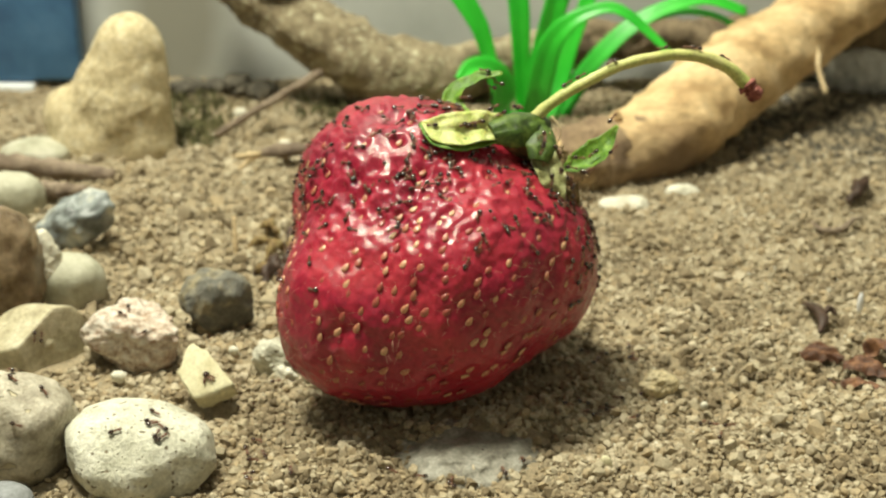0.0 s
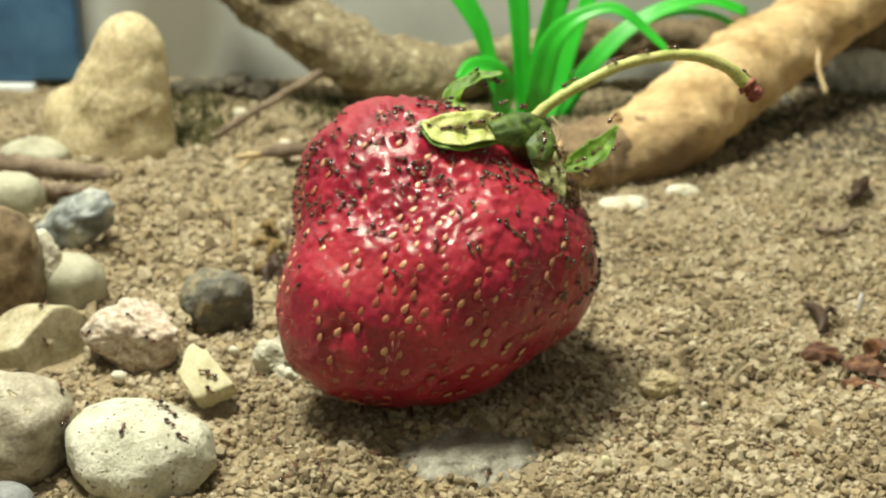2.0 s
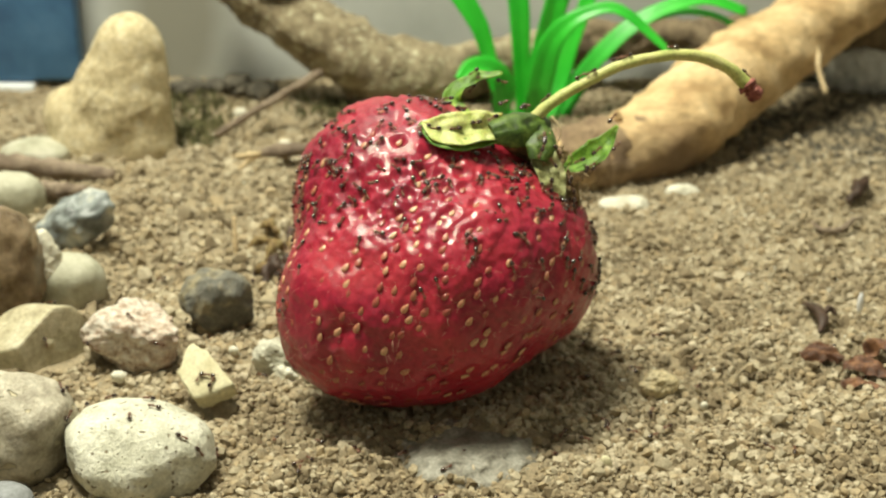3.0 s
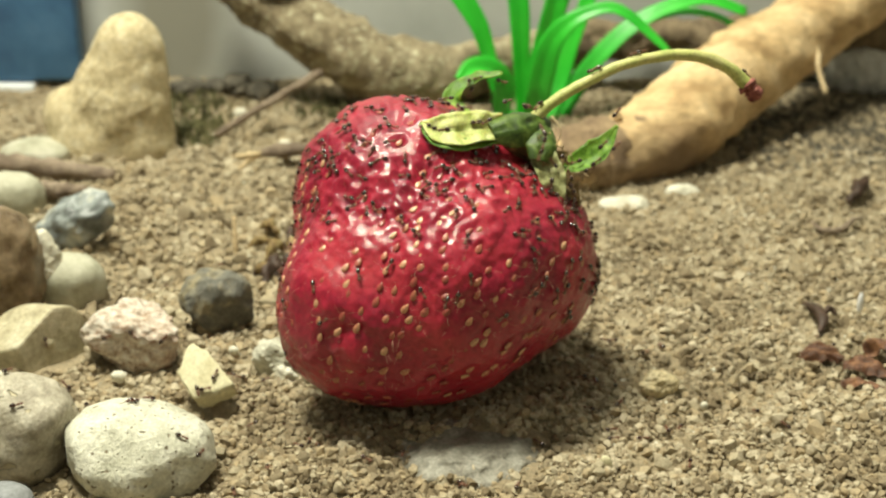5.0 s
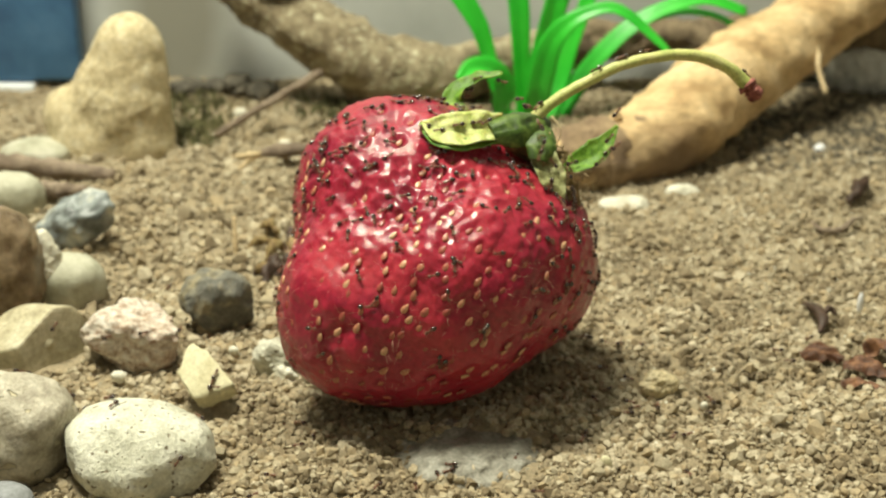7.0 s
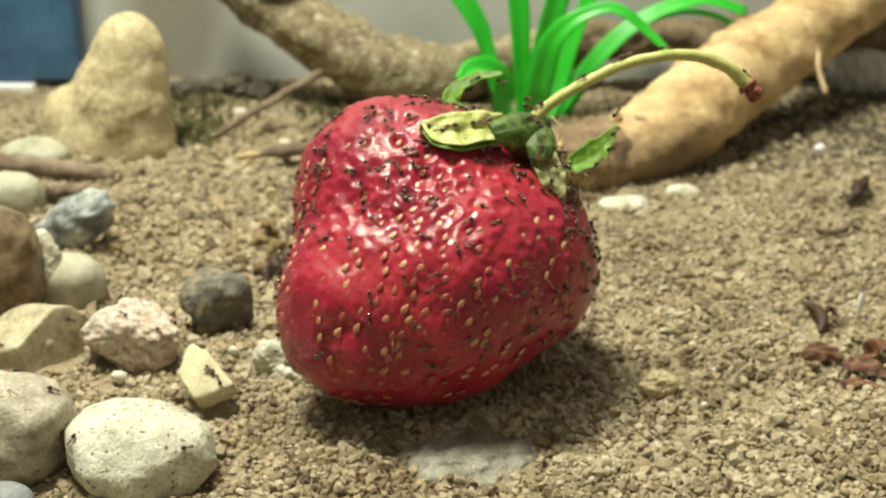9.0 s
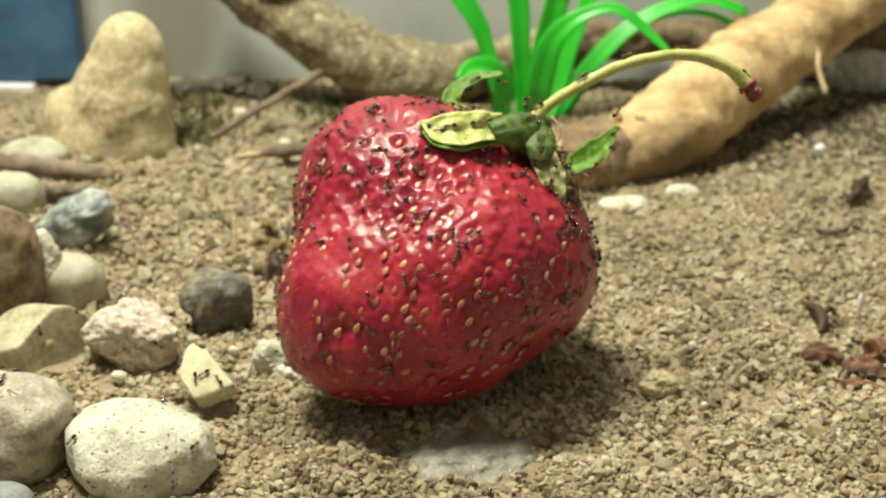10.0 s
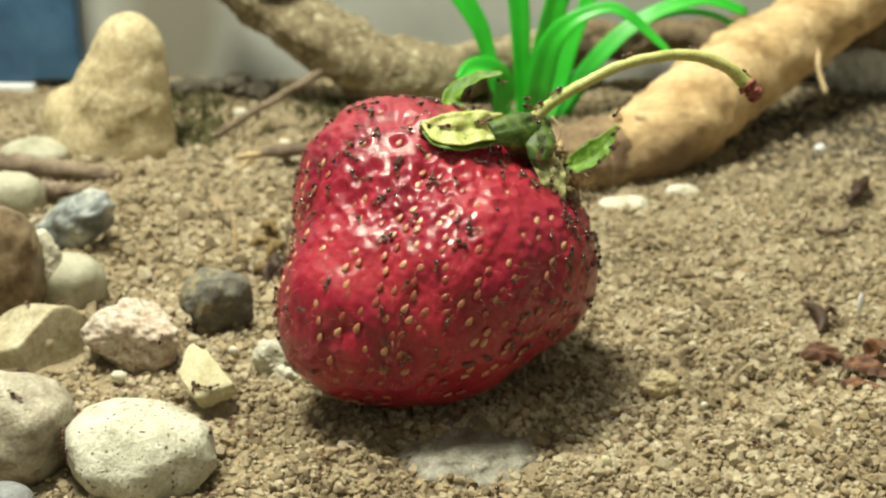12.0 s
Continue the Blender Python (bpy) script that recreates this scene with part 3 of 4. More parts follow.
def chips():
    """Small pale slivers and beads on the soil."""
    for name, c, semi, mat, label, opt in (
            ("pale_chip", (20.4, -20.4, 0.9), (0.8, 0.6, 1.3), ROCK["cream"], "pale upright chip on the soil", dict(seed=51, cuts=6)),
            ("white_crumb", (-33.0, 106.0, 3.0), (1.8, 1.4, 1.6), M_CHIP, "small white pebble behind the forked splinter", dict(seed=52, lumps=0.06)),
            ("white_sliver", (65.2, 24.5, 2.2), (0.45, 0.4, 1.8), M_BEAD, "thin white upright sliver in the soil", dict(seed=53)),
            ("white_crumb", (35.3, -5.5, 0.8), (0.5, 0.4, 0.6), M_CHIP, "tiny white crumb on the soil", dict(seed=54)),
            ("white_bead", (-47.5, 137, 2.2), (1.6, 1.4, 1.4), M_CHIP, "small white pebble near the twig", dict(seed=56)),
            ("white_crumb", (-29.0, 10.5, 1.0), (0.7, 0.6, 0.7), M_CHIP, "tiny white crumb on the soil", dict(seed=57)),
            ("white_crumb", (-20.6, 3.5, 0.9), (1.5, 1.0, 1.3), M_CHIP, "tiny white crumb on the soil", dict(seed=60, cuts=9, lumps=0.15)),
            ("white_crumb", (-43.5, 2.5, 0.9), (1.2, 0.8, 0.9), M_CHIP, "tiny white crumb on the soil", dict(seed=58, cuts=4))):
        form = pebble(c, semi, lump_size=1.5, **opt)
        v, fs = form.mesh(4)
        solid(name, v, fs, mat, (c[0], c[1], c[2] - semi[2]), label, "stone chip", "pale chips on the soil")


def rolling_bead():
    """A shiny bead that ants push about: it rests at the back, goes out of sight behind the branch, and comes to rest before it."""
    v, fs = ICO[4]
    v = v * (1.25, 1.1, 1.1) * (1 + 0.03 * Ripple(55, 2.0)(v))[:, None]
    bead = new("white_bead", mesh_of("white_bead", v, fs, M_BEAD))
    bead.location = (0.0877, 0.1513, 0.002)
    return tagged(bead, "shiny white bead rolled over the soil by ants", "bead")


def bead_rows():
    def at(t, x, y):
        return t, pose(x * MM, y * MM, (float(terrain(x, y)) + 1.6) * MM)
    return [at(0.0, 87.4, 152.3), at(2.65, 87.4, 152.3), at(2.9, 76.0, 151.5), at(4.0, 75.0, 151.0), at(6.78, 75.0, 150.0), at(6.9, 83.2, 108.5), at(SECONDS, 83.2, 108.5)]


# ---- wood ----
def wood():
    limb = thing("bark_limb", (-10, 152, 2), "rough bark-covered tree limb lying along the back", "branch")
    v, fs = tube([(-59, 160, 36), (-44, 155.5, 27.3), (-27.5, 151, 17), (-12, 150.5, 9.5), (2, 153, 8), (15, 157, 10.5), (32, 162, 13)], [6.5, 7.6, 8.4, 8.8, 7.4, 6.2, 5.2], 100, 44, 0.06, 9, 61)
    part("trunk", v, fs, M_BARK, limb)
    # this stretch lies in shade, which its darker bark colour carries
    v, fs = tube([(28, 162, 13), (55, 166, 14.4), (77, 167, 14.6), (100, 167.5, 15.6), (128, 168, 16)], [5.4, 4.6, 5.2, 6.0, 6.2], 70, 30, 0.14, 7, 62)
    part("dark_end", v, fs, M_BARK_SHADED, limb, "stretch of the limb with shade painted into its bark")
    v, fs = tube([(-46, 150, 34), (-40, 147, 30), (-35, 146, 33), (-31, 147, 40)], [2.0, 1.7, 1.3, 0.9], 24, 10, 0.15, 4, 63)
    part("side_shoot", v, fs, M_BARK, limb)
    peeled = thing("peeled_branch", (31, 90, 0), "smooth peeled pale wooden branch leaning up from the soil", "branch")
    line = [(12.0, 87.2, 1.8), (25.9, 90.3, 4.5), (38.1, 95.0, 5.3), (50.4, 105.0, 8.2), (64.9, 121.8, 13.7), (83.0, 139.5, 19.4), (101.9, 154.4, 27.1), (122, 166, 34)]
    v, fs = tube(line, [6.2, 6.7, 7.9, 9.9, 9.9, 9.5, 9.2, 7.8], 150, 48, 0.045, 12, 64)
    part("trunk", v, fs, M_PEELED, peeled)
    v, fs = tube([(10, 86.8, 1.4), (25.9, 90.2, 4.4), (34, 93.1, 5.0), (42, 97.6, 5.9)], [6.5, 7.1, 7.9, 7.4], 60, 40, 0.05, 5, 68)
    part("bark_sleeve", v, fs, M_SLEEVE, peeled, "brown bark left on the foot of the branch")
    v, fs = tube([(36.0, 93, 11.5), (36.4, 92.2, 13.6), (36.0, 91.6, 14.8)], [1.2, 0.9, 0.4], 10, 10, 0.2, 1.5, 70)
    part("knob", v, fs, M_PEELED, peeled, "small pale broken knot")
    v, fs = tube([(86.8, 132.9, 20.8), (87.0, 129.6, 18.2), (86.7, 126.5, 15.2), (87.8, 123.6, 10.6)], [0.7, 0.62, 0.5, 0.65], 26, 10, 0.3, 1.6, 66)
    part("shoot", v, fs, M_TWIG_PALE, peeled, "thin pale dry shoot")

    def twig(name, pts, rad, mat, label, seed, n=34):
        v, fs = tube(pts, rad, n, 12, 0.14, 3, seed)
        return solid(name, v, fs, mat, pts[0], label, "twig", "twigs on the soil")

    twig("brown_twig", [(-104, 92, 4.4), (-90, 90, 4.4), (-78, 87.5, 4.0), (-65.0, 85.5, 3.2)], [1.9, 2.0, 1.9, 1.4], M_TWIG, "reddish brown broken twig lying on the soil", 71)
    twig("lower_twig", [(-82, 79, 3.2), (-74, 77, 3.0), (-66, 77, 2.6)], [1.3, 1.5, 0.9], M_TWIG, "short brown twig under the longer twig", 75)
    twig("leaning_twig", [(-49.5, 115, 3.2), (-41, 123, 7), (-27.5, 135, 12.8)], [0.8, 0.9, 1.1], M_TWIG, "thin grey twig leaning against the limb", 72)
    twig("upright_splinter", [(-34.6, 47.8, -1.5), (-34.7, 48.6, 2.4), (-35.0, 50.6, 7.0)], [0.42, 0.36, 0.42], M_TWIG_PALE, "thin pale splinter standing upright in the soil", 76, 18)
    fork = thing("forked_twig", (-34, 99, 1), "pointed forked splinter of wood with pale tips", "twig")
    v, fs = tube([(-24, 101, 4.5), (-29.2, 99.3, 4.5), (-33.0, 98.2, 4.7), (-36.0, 97.1, 4.4), (-38.6, 96.0, 4.4)], [1.1, 1.3, 1.7, 0.9, 0.6], 24, 10, 0.2, 3, 73)
    part("shaft", v, fs, M_TWIG, fork)
    for tip in ((-42.6, 94.9, 4.2), (-41.1, 93.1, 2.1)):
        v, fs = tube([(-36.5, 96.8, 4.4), (-39.4, 95.5, (4.6 + tip[2]) / 2), tip], [0.75, 0.65, 0.3], 12, 8, 0.1, 2, 74)
        part("tip", v, fs, M_TWIG_PALE, fork, "pale splintered tip")


# ---- plastic plant ----
def plant():
    tuft = thing("plastic_plant", (20, 138, 1), "bright green plastic grass plant with arching blades", "plant")
    toward = (0, -0.93, 0.36)
    rows = [
        ([(16.6, 140, 0), (12.9, 141, 11), (11.6, 142, 16), (9.4, 142.5, 22.3), (5.0, 143, 29.5), (1.5, 144, 34)], (0.4, -0.88, 0.25), (3.2, 3.6, 4.0, 4.8, 5.6, 5.6)),
        ([(20.2, 138, 0.5), (19.5, 138, 15.9), (18.9, 138.5, 25.4), (18.0, 140, 34)], (0.1, -0.95, 0.3), (3.0, 4.2, 4.9, 5.0)),
        ([(22.0, 135, 0.5), (23.2, 134, 12.7), (25.2, 134, 22.0), (27.4, 134.5, 30.6), (28.8, 136, 36)], (0.2, -0.9, 0.36), (4.0, 5.4, 5.4, 5.6, 5.6)),
        ([(21.6, 132, 0.5), (22.8, 128, 8), (23.6, 127, 14.3), (25.4, 126.5, 20.9), (28.9, 126, 25.6), (33.5, 126, 28.3), (38.5, 126, 29.4), (42.7, 125, 27.7), (47.6, 123, 23.7), (51.6, 121.6, 20.0)], (0.1, -0.78, 0.65), (4.6, 5.6, 6.0, 5.6, 4.2, 3.2, 2.9, 2.6, 2.1, 1.4)),
        ([(26.5, 139, 0), (29.8, 143, 9), (32.6, 145, 19.0), (35.6, 146, 27.1), (37.5, 147, 32)], (-0.45, -0.85, 0.2), (3.6, 4.0, 4.0, 3.8, 3.4)),
        ([(27.5, 139.5, 0), (34.5, 142, 9.8), (40.5, 143, 16.8), (46.6, 144, 22.0), (54.4, 145, 25.9), (63.8, 146, 27.8), (73.6, 145, 25.0)], (-0.25, -0.7, 0.7), (3.8, 4.6, 4.6, 4.4, 3.8, 3.2, 2.4)),
        ([(30.4, 142, 0), (39.0, 146, 12.7), (48.2, 147, 21.3), (57.7, 147.5, 24.5), (66.0, 147.5, 23.8), (72.0, 147, 21.2)], (-0.2, -0.6, 0.8), (2.8, 2.8, 2.6, 2.2, 2.0, 1.6)),
        ([(15.4, 130, 0.5), (14.5, 124, 7), (14.4, 122, 12.6), (12.8, 120.5, 15.9), (10.0, 119, 17.5), (7.1, 117, 17.6), (4.6, 114, 15.6)], (0.3, -0.8, 0.6), (5.4, 5.8, 6.0, 5.6, 5.0, 4.2, 2.6)),
    ]
    for pts, face, widths in rows:
        v, fs = blade(pts, 1.0, face, 0.7, 40, 8, 0.10, widths)
        part("blade", v, fs, M_PLASTIC, tuft)
    v, fs = tube([(20, 138, -2), (20.3, 138, -0.5), (20.6, 137.6, 1)], [4.5, 4.0, 3.4], 8, 16)
    part("socket", v, fs, M_PLASTIC, tuft)


# ---- the strawberry, in its own leaning frame: u across, v up the leaning face, w out of it ----
B0 = np.array((0.0, 0.0, 19.65))
BU, BV, BW = np.array((1.0, 0, 0)), np.array((0, 0.3633, 0.9317)), np.array((0, -0.9317, 0.3633))


def berry(u, v, w):
    return B0 + u * BU + v * BV + w * BW


def berry_lobes():
    rows = [(-5.7, 7.9, -5.2, 12.75), (-8.17, -6.6, 2.0, 12.0), (8.8, -0.5, -2.5, 11.9), (11.2, -2.4, -12.0, 10.2), (1.08, -7.4, 3.0, 9.6), (1.5, 8.4, -5.8, 10.1), (3.4, -1.6, 5.6, 9.4)]
    return [(*(berry(u, v, w) - B0), r) for u, v, w, r in rows]


BERRY = blob(B0, berry_lobes(), 2.5)
CALYX_WAY = unit(berry(0.52, 0.80, -0.22) - B0)


def strawberry():
    fruit = thing("strawberry", (-3, 0, 0.5), "ripe red strawberry lying on the soil, gnawed by ants", "strawberry")
    ico_v, fs = ICO[7]
    v = BERRY.at(ico_v)
    a1 = unit(np.cross(CALYX_WAY, (0, 0, 1)))
    a2 = np.cross(CALYX_WAY, a1)
    g = np.random.default_rng(8)
    dirs = []
    count = 490
    for i in range(count):
        h = 1 - 2 * ((i + 0.5) / count) ** 0.6
        if h > 0.88:
            continue
        a = i * 2.399963 + g.normal(0, 0.06)
        h = np.clip(h + g.normal(0, 0.008), -1, 1)
        s = math.sqrt(max(0, 1 - h * h))
        dirs.append(CALYX_WAY * h + (a1 * math.cos(a) + a2 * math.sin(a)) * s)
    dirs = np.array(dirs)
    seats = BERRY.at(dirs)
    near = np.empty(len(v))
    for i in range(0, len(v), 4000):
        near[i:i + 4000] = np.linalg.norm(v[i:i + 4000, None] - seats[None], axis=2).min(1)
    rip, fold, crease = Ripple(81, 10, 2), Ripple(82, 3.2, 2), Ripple(83, 4.2, 3)
    out = unit(v - B0)
    wrinkled = np.clip((out @ BV) * 1.3 + 0.1, 0, 1)
    push = -(0.15 + 0.22 * wrinkled) * np.exp(-(near / 0.75) ** 2) + (0.06 + 0.16 * wrinkled) * np.exp(-((near - 1.3) / 0.38) ** 2) + 0.25 * rip(v) + (0.10 * fold(v) - 0.14 * np.exp(-(crease(v) / 0.2) ** 2) + 0.07 * np.abs(Ripple(85, 1.7, 2)(v))) * wrinkled + 0.04 * Ripple(84, 1.2, 2)(v)
    navel = BERRY.at(berry(-9.6, -11.4, 12.5) - B0)
    gap = np.linalg.norm(v - navel, axis=1)
    push = push + 0.75 * np.exp(-(gap / 2.0) ** 2) - 0.4 * np.exp(-((gap - 3.3) / 0.9) ** 2)
    part("flesh", v + out * push[:, None], fs, M_FLESH, fruit, "glossy red dimpled flesh")
    # one seed, shared by all
    sv, sf = ICO[3]
    shape = sv * (0.68, 0.39, 0.2)
    shape[:, 1] *= 1 - 0.35 * sv[:, 0]
    me = mesh_of("seed", shape, sf, M_SEED)
    hidden_v, hidden_f = [], []
    for d, seat in zip(dirs, seats):
        n = BERRY.normal(d)
        along = -CALYX_WAY + n * (CALYX_WAY @ n)
        if np.linalg.norm(along) < 0.05:
            along = a1 - n * (a1 @ n)
        x = -unit(along)
        y = np.cross(n, x)
        at = seat - d * (0.12 + 0.25 * np.clip(d @ BV * 1.3 + 0.1, 0, 1)) - n * 0.02
        size = g.uniform(0.78, 1.0)
        if n @ BW < -0.12:
            hidden_f += [[q + len(hidden_v) for q in f] for f in sf]
            hidden_v += (at + np.outer(shape[:, 0], x) + np.outer(shape[:, 1], y) + np.outer(shape[:, 2], n)).tolist()
            continue
        ob = new("seed", me)
        ob.parent = fruit
        at = at - ORIGIN[fruit.name]
        m = Matrix.Identity(4)
        for k in range(3):
            m[k][0], m[k][1], m[k][2], m[k][3] = x[k], y[k], n[k], at[k] * MM
        ob.matrix_local = m @ pose(0, 0, 0, 0, g.uniform(-8, 12), g.uniform(-16, 16)) @ Matrix.Diagonal((size, size * g.uniform(0.85, 1.1), size, 1))
    part("seeds_behind", hidden_v, hidden_f, M_SEED, fruit, kind="stuff")
    # dry styles: fine curved hairs beside the seeds
    vs, faces = [], []
    for i, (d, seat) in enumerate(zip(dirs, seats)):
        for _ in range(2):
            n = BERRY.normal(d)
            side = unit(np.cross(n, g.normal(size=3)))
            p0 = seat + side * 0.5 - n * 0.3
            p1 = p0 + n * 0.8 + side * 0.2
            p2 = p1 + n * g.uniform(0.1, 0.7) + side * g.uniform(0.2, 1.0)
            tv, tf = tube([p0, p1, p2], [0.016, 0.014, 0.008], 6, 3, caps=False)
            faces += [[q + len(vs) for q in f] for f in tf]
            vs += tv.tolist()
    part("fuzz", vs, faces, M_HAIR, fruit, "fine dry hairs", kind="stuff")
    # calyx
    rows = [
        ([(8.7, 16.5, 3.6), (5.7, 16.2, 5.4), (2.7, 15.8, 6.6), (0.3, 16.1, 6.6), (-1.6, 16.9, 5.8)], (3.2, 4.4, 4.6, 3.6, 0.3), BV * 0.3 + BW * 0.95, 0.13, M_SEPAL_PALE, "pale yellow-green gnawed sepal"),
        ([(8.7, 16.2, 3.1), (5.7, 15.8, 5.0), (2.7, 15.4, 6.2), (0.3, 15.7, 6.2), (-1.9, 16.8, 5.5)], (3.4, 5.0, 5.3, 4.2, 0.4), BV * 0.3 + BW * 0.95, 0.16, M_SEPAL, "green outer side of the gnawed sepal"),
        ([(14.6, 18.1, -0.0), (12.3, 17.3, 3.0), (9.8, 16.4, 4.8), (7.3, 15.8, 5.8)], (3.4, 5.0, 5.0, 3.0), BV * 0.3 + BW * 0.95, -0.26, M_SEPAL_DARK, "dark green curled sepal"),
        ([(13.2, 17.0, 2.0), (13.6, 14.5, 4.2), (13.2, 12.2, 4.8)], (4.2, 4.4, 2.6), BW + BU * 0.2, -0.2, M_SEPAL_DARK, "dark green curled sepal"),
        ([(13.2, 13.8, 3.2), (14.8, 10.1, 4.0), (15.8, 7.0, 3.9)], (3.2, 3.6, 1.4), BW + BV * 0.35, 0.12, M_SEPAL_DULL, "withered pale hanging sepal"),
        ([(15.6, 12.0, -0.5), (18.2, 11.9, 1.0), (21.1, 13.5, 2.0), (23.4, 16.8, 2.4)], (1.0, 3.0, 3.8, 0.4), BV * 0.4 + BW * 0.85 - BU * 0.3, 0.24, M_SEPAL, "bright green upturned sepal"),
        ([(3.6, 18.8, -5.0), (2.3, 20.6, -7.0), (3.2, 22.5, -7.5), (5.8, 23.9, -7.0), (9.1, 24.8, -6.5)], (2.4, 2.8, 3.0, 2.6, 0.6), BV * 0.75 + BW * 0.6, 0.22, M_SEPAL, "green sepal curling upward"),
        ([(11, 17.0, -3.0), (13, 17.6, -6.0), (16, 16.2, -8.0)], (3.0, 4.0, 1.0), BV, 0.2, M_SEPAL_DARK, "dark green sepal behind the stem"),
    ]
    for i, (pts, widths, face, cup, mat, label) in enumerate(rows):
        v, fs = blade([berry(*q) for q in pts], 1.0, face, 0.2, 34, 12, cup, widths, (0.2, 0.12, 0.08, 0.08, 0.2, 0.12, 0.12, 0.1)[i], 90 + i)
        part("sepal", v, fs, mat, fruit, label)
    # dry stamens: tan loops round the calyx
    for i in range(26):
        p = berry(g.uniform(12.6, 17.4), g.uniform(9.5, 15.4), g.uniform(0.0, 3.0))
        q = p + g.normal(0, 1.0, 3)
        e = q + g.normal(0, 1.1, 3)
        v, fs = tube([p, q, e], [0.09, 0.08, 0.12], 10, 6, 0.1, 1, 200 + i)
        part("stamen", v, fs, M_STAMEN, fruit, "dry tan stamen")
    for i, (u, v0, w0, a) in enumerate(((14.6, 11.6, 2.2, -60), (16.4, 9.4, 1.8, -20), (17.6, 7.6, 1.2, -75), (15.6, 12.6, 0.6, 30), (13.4, 14.2, 2.0, -110))):
        du, dv = math.cos(radians(a)), math.sin(radians(a))
        v, fs = blade([berry(u - 1.6 * du, v0 - 1.6 * dv, w0), berry(u, v0, w0 + 0.7), berry(u + 1.8 * du, v0 + 1.8 * dv, w0 + 0.1)], 2.6, BW + BU * 0.4, 0.16, 18, 8, 0.2, "leaf", 0.5, 140 + i)
        part("dried_scrap", v, fs, M_FIBRE, fruit, "papery brown dried calyx scrap")
    v, fs = blob(berry(11.5, 15.4, 0.5), [(0, 0, 0, 2.2), (1.5, 0.5, -1.5, 1.6), (-1.5, 0.3, 0.8, 1.8)], 1.0).mesh(4)
    part("calyx_disc", v, fs, M_FIBRE, fruit, "brown dried calyx disc")
    # dried threads round the calyx
    vs, faces = [], []
    for _ in range(110):
        u = g.uniform(12.5, 20.5)
        vv = 17.5 - (u - 10) * 1.0 + g.normal(0, 1.6)
        p0 = berry(u, vv, g.uniform(-2.5, 2.5))
        p1 = p0 + g.normal(0, 0.6, 3)
        p2 = p1 + g.normal(0, 0.6, 3)
        tv, tf = tube([p0, p1, p2], [0.07, 0.06, 0.03], 7, 4, caps=False)
        faces += [[q + len(vs) for q in f] for f in tf]
        vs += tv.tolist()
    part("calyx_threads", vs, faces, M_STAMEN, fruit, "dried brown threads", kind="stuff")
    v, fs = tube([berry(*q) for q in STEM], [1.0, 0.78, 0.72, 0.72, 0.74, 0.78, 0.85, 0.85, 0.95], 64, 14, 0.06, 3, 95)
    stem = part("stem", v, fs, M_STEM, fruit, "arched pale green stem")
    v, fs = tube([berry(*q) for q in ((40.9, 22.9, -2.5), (41.8, 22.1, -2.8), (42.8, 21.0, -3.1))], [0.85, 1.0, 0.75], 22, 18, 0.3, 1.3, 96)
    end = part("stem_end", v, fs, M_STEM_END, stem, "dried reddish brown stem end")
    for i in range(9):
        a = i * 0.7 + g.uniform(0, 0.4)
        off = np.array((0.55 * math.cos(a), 0.5 * math.cos(a), 0.9 * math.sin(a)))
        p = np.array((41.7, 22.1, -2.8)) + off * 0.62
        q = p + np.array((0.6, -0.6, -0.2)) + 0.25 * off
        tip = q + np.array((0.5, -0.5, -0.2)) * g.uniform(0.3, 1.0) + 0.2 * g.normal(size=3)
        v, fs = tube([berry(*p), berry(*q), berry(*tip)], [0.4, 0.42, 0.26], 9, 7, 0.3, 0.8, 160 + i)
        part("frayed_fibre", v, fs, M_STEM_END, end)


STEM = [(12.0, 17.0, 0), (15, 19.8, 1), (19.8, 22.7, 1), (25, 25, 1), (30.8, 26.2, 0), (35.6, 25.9, -1), (39.2, 24.3, -2), (41.2, 22.7, -2.6)]


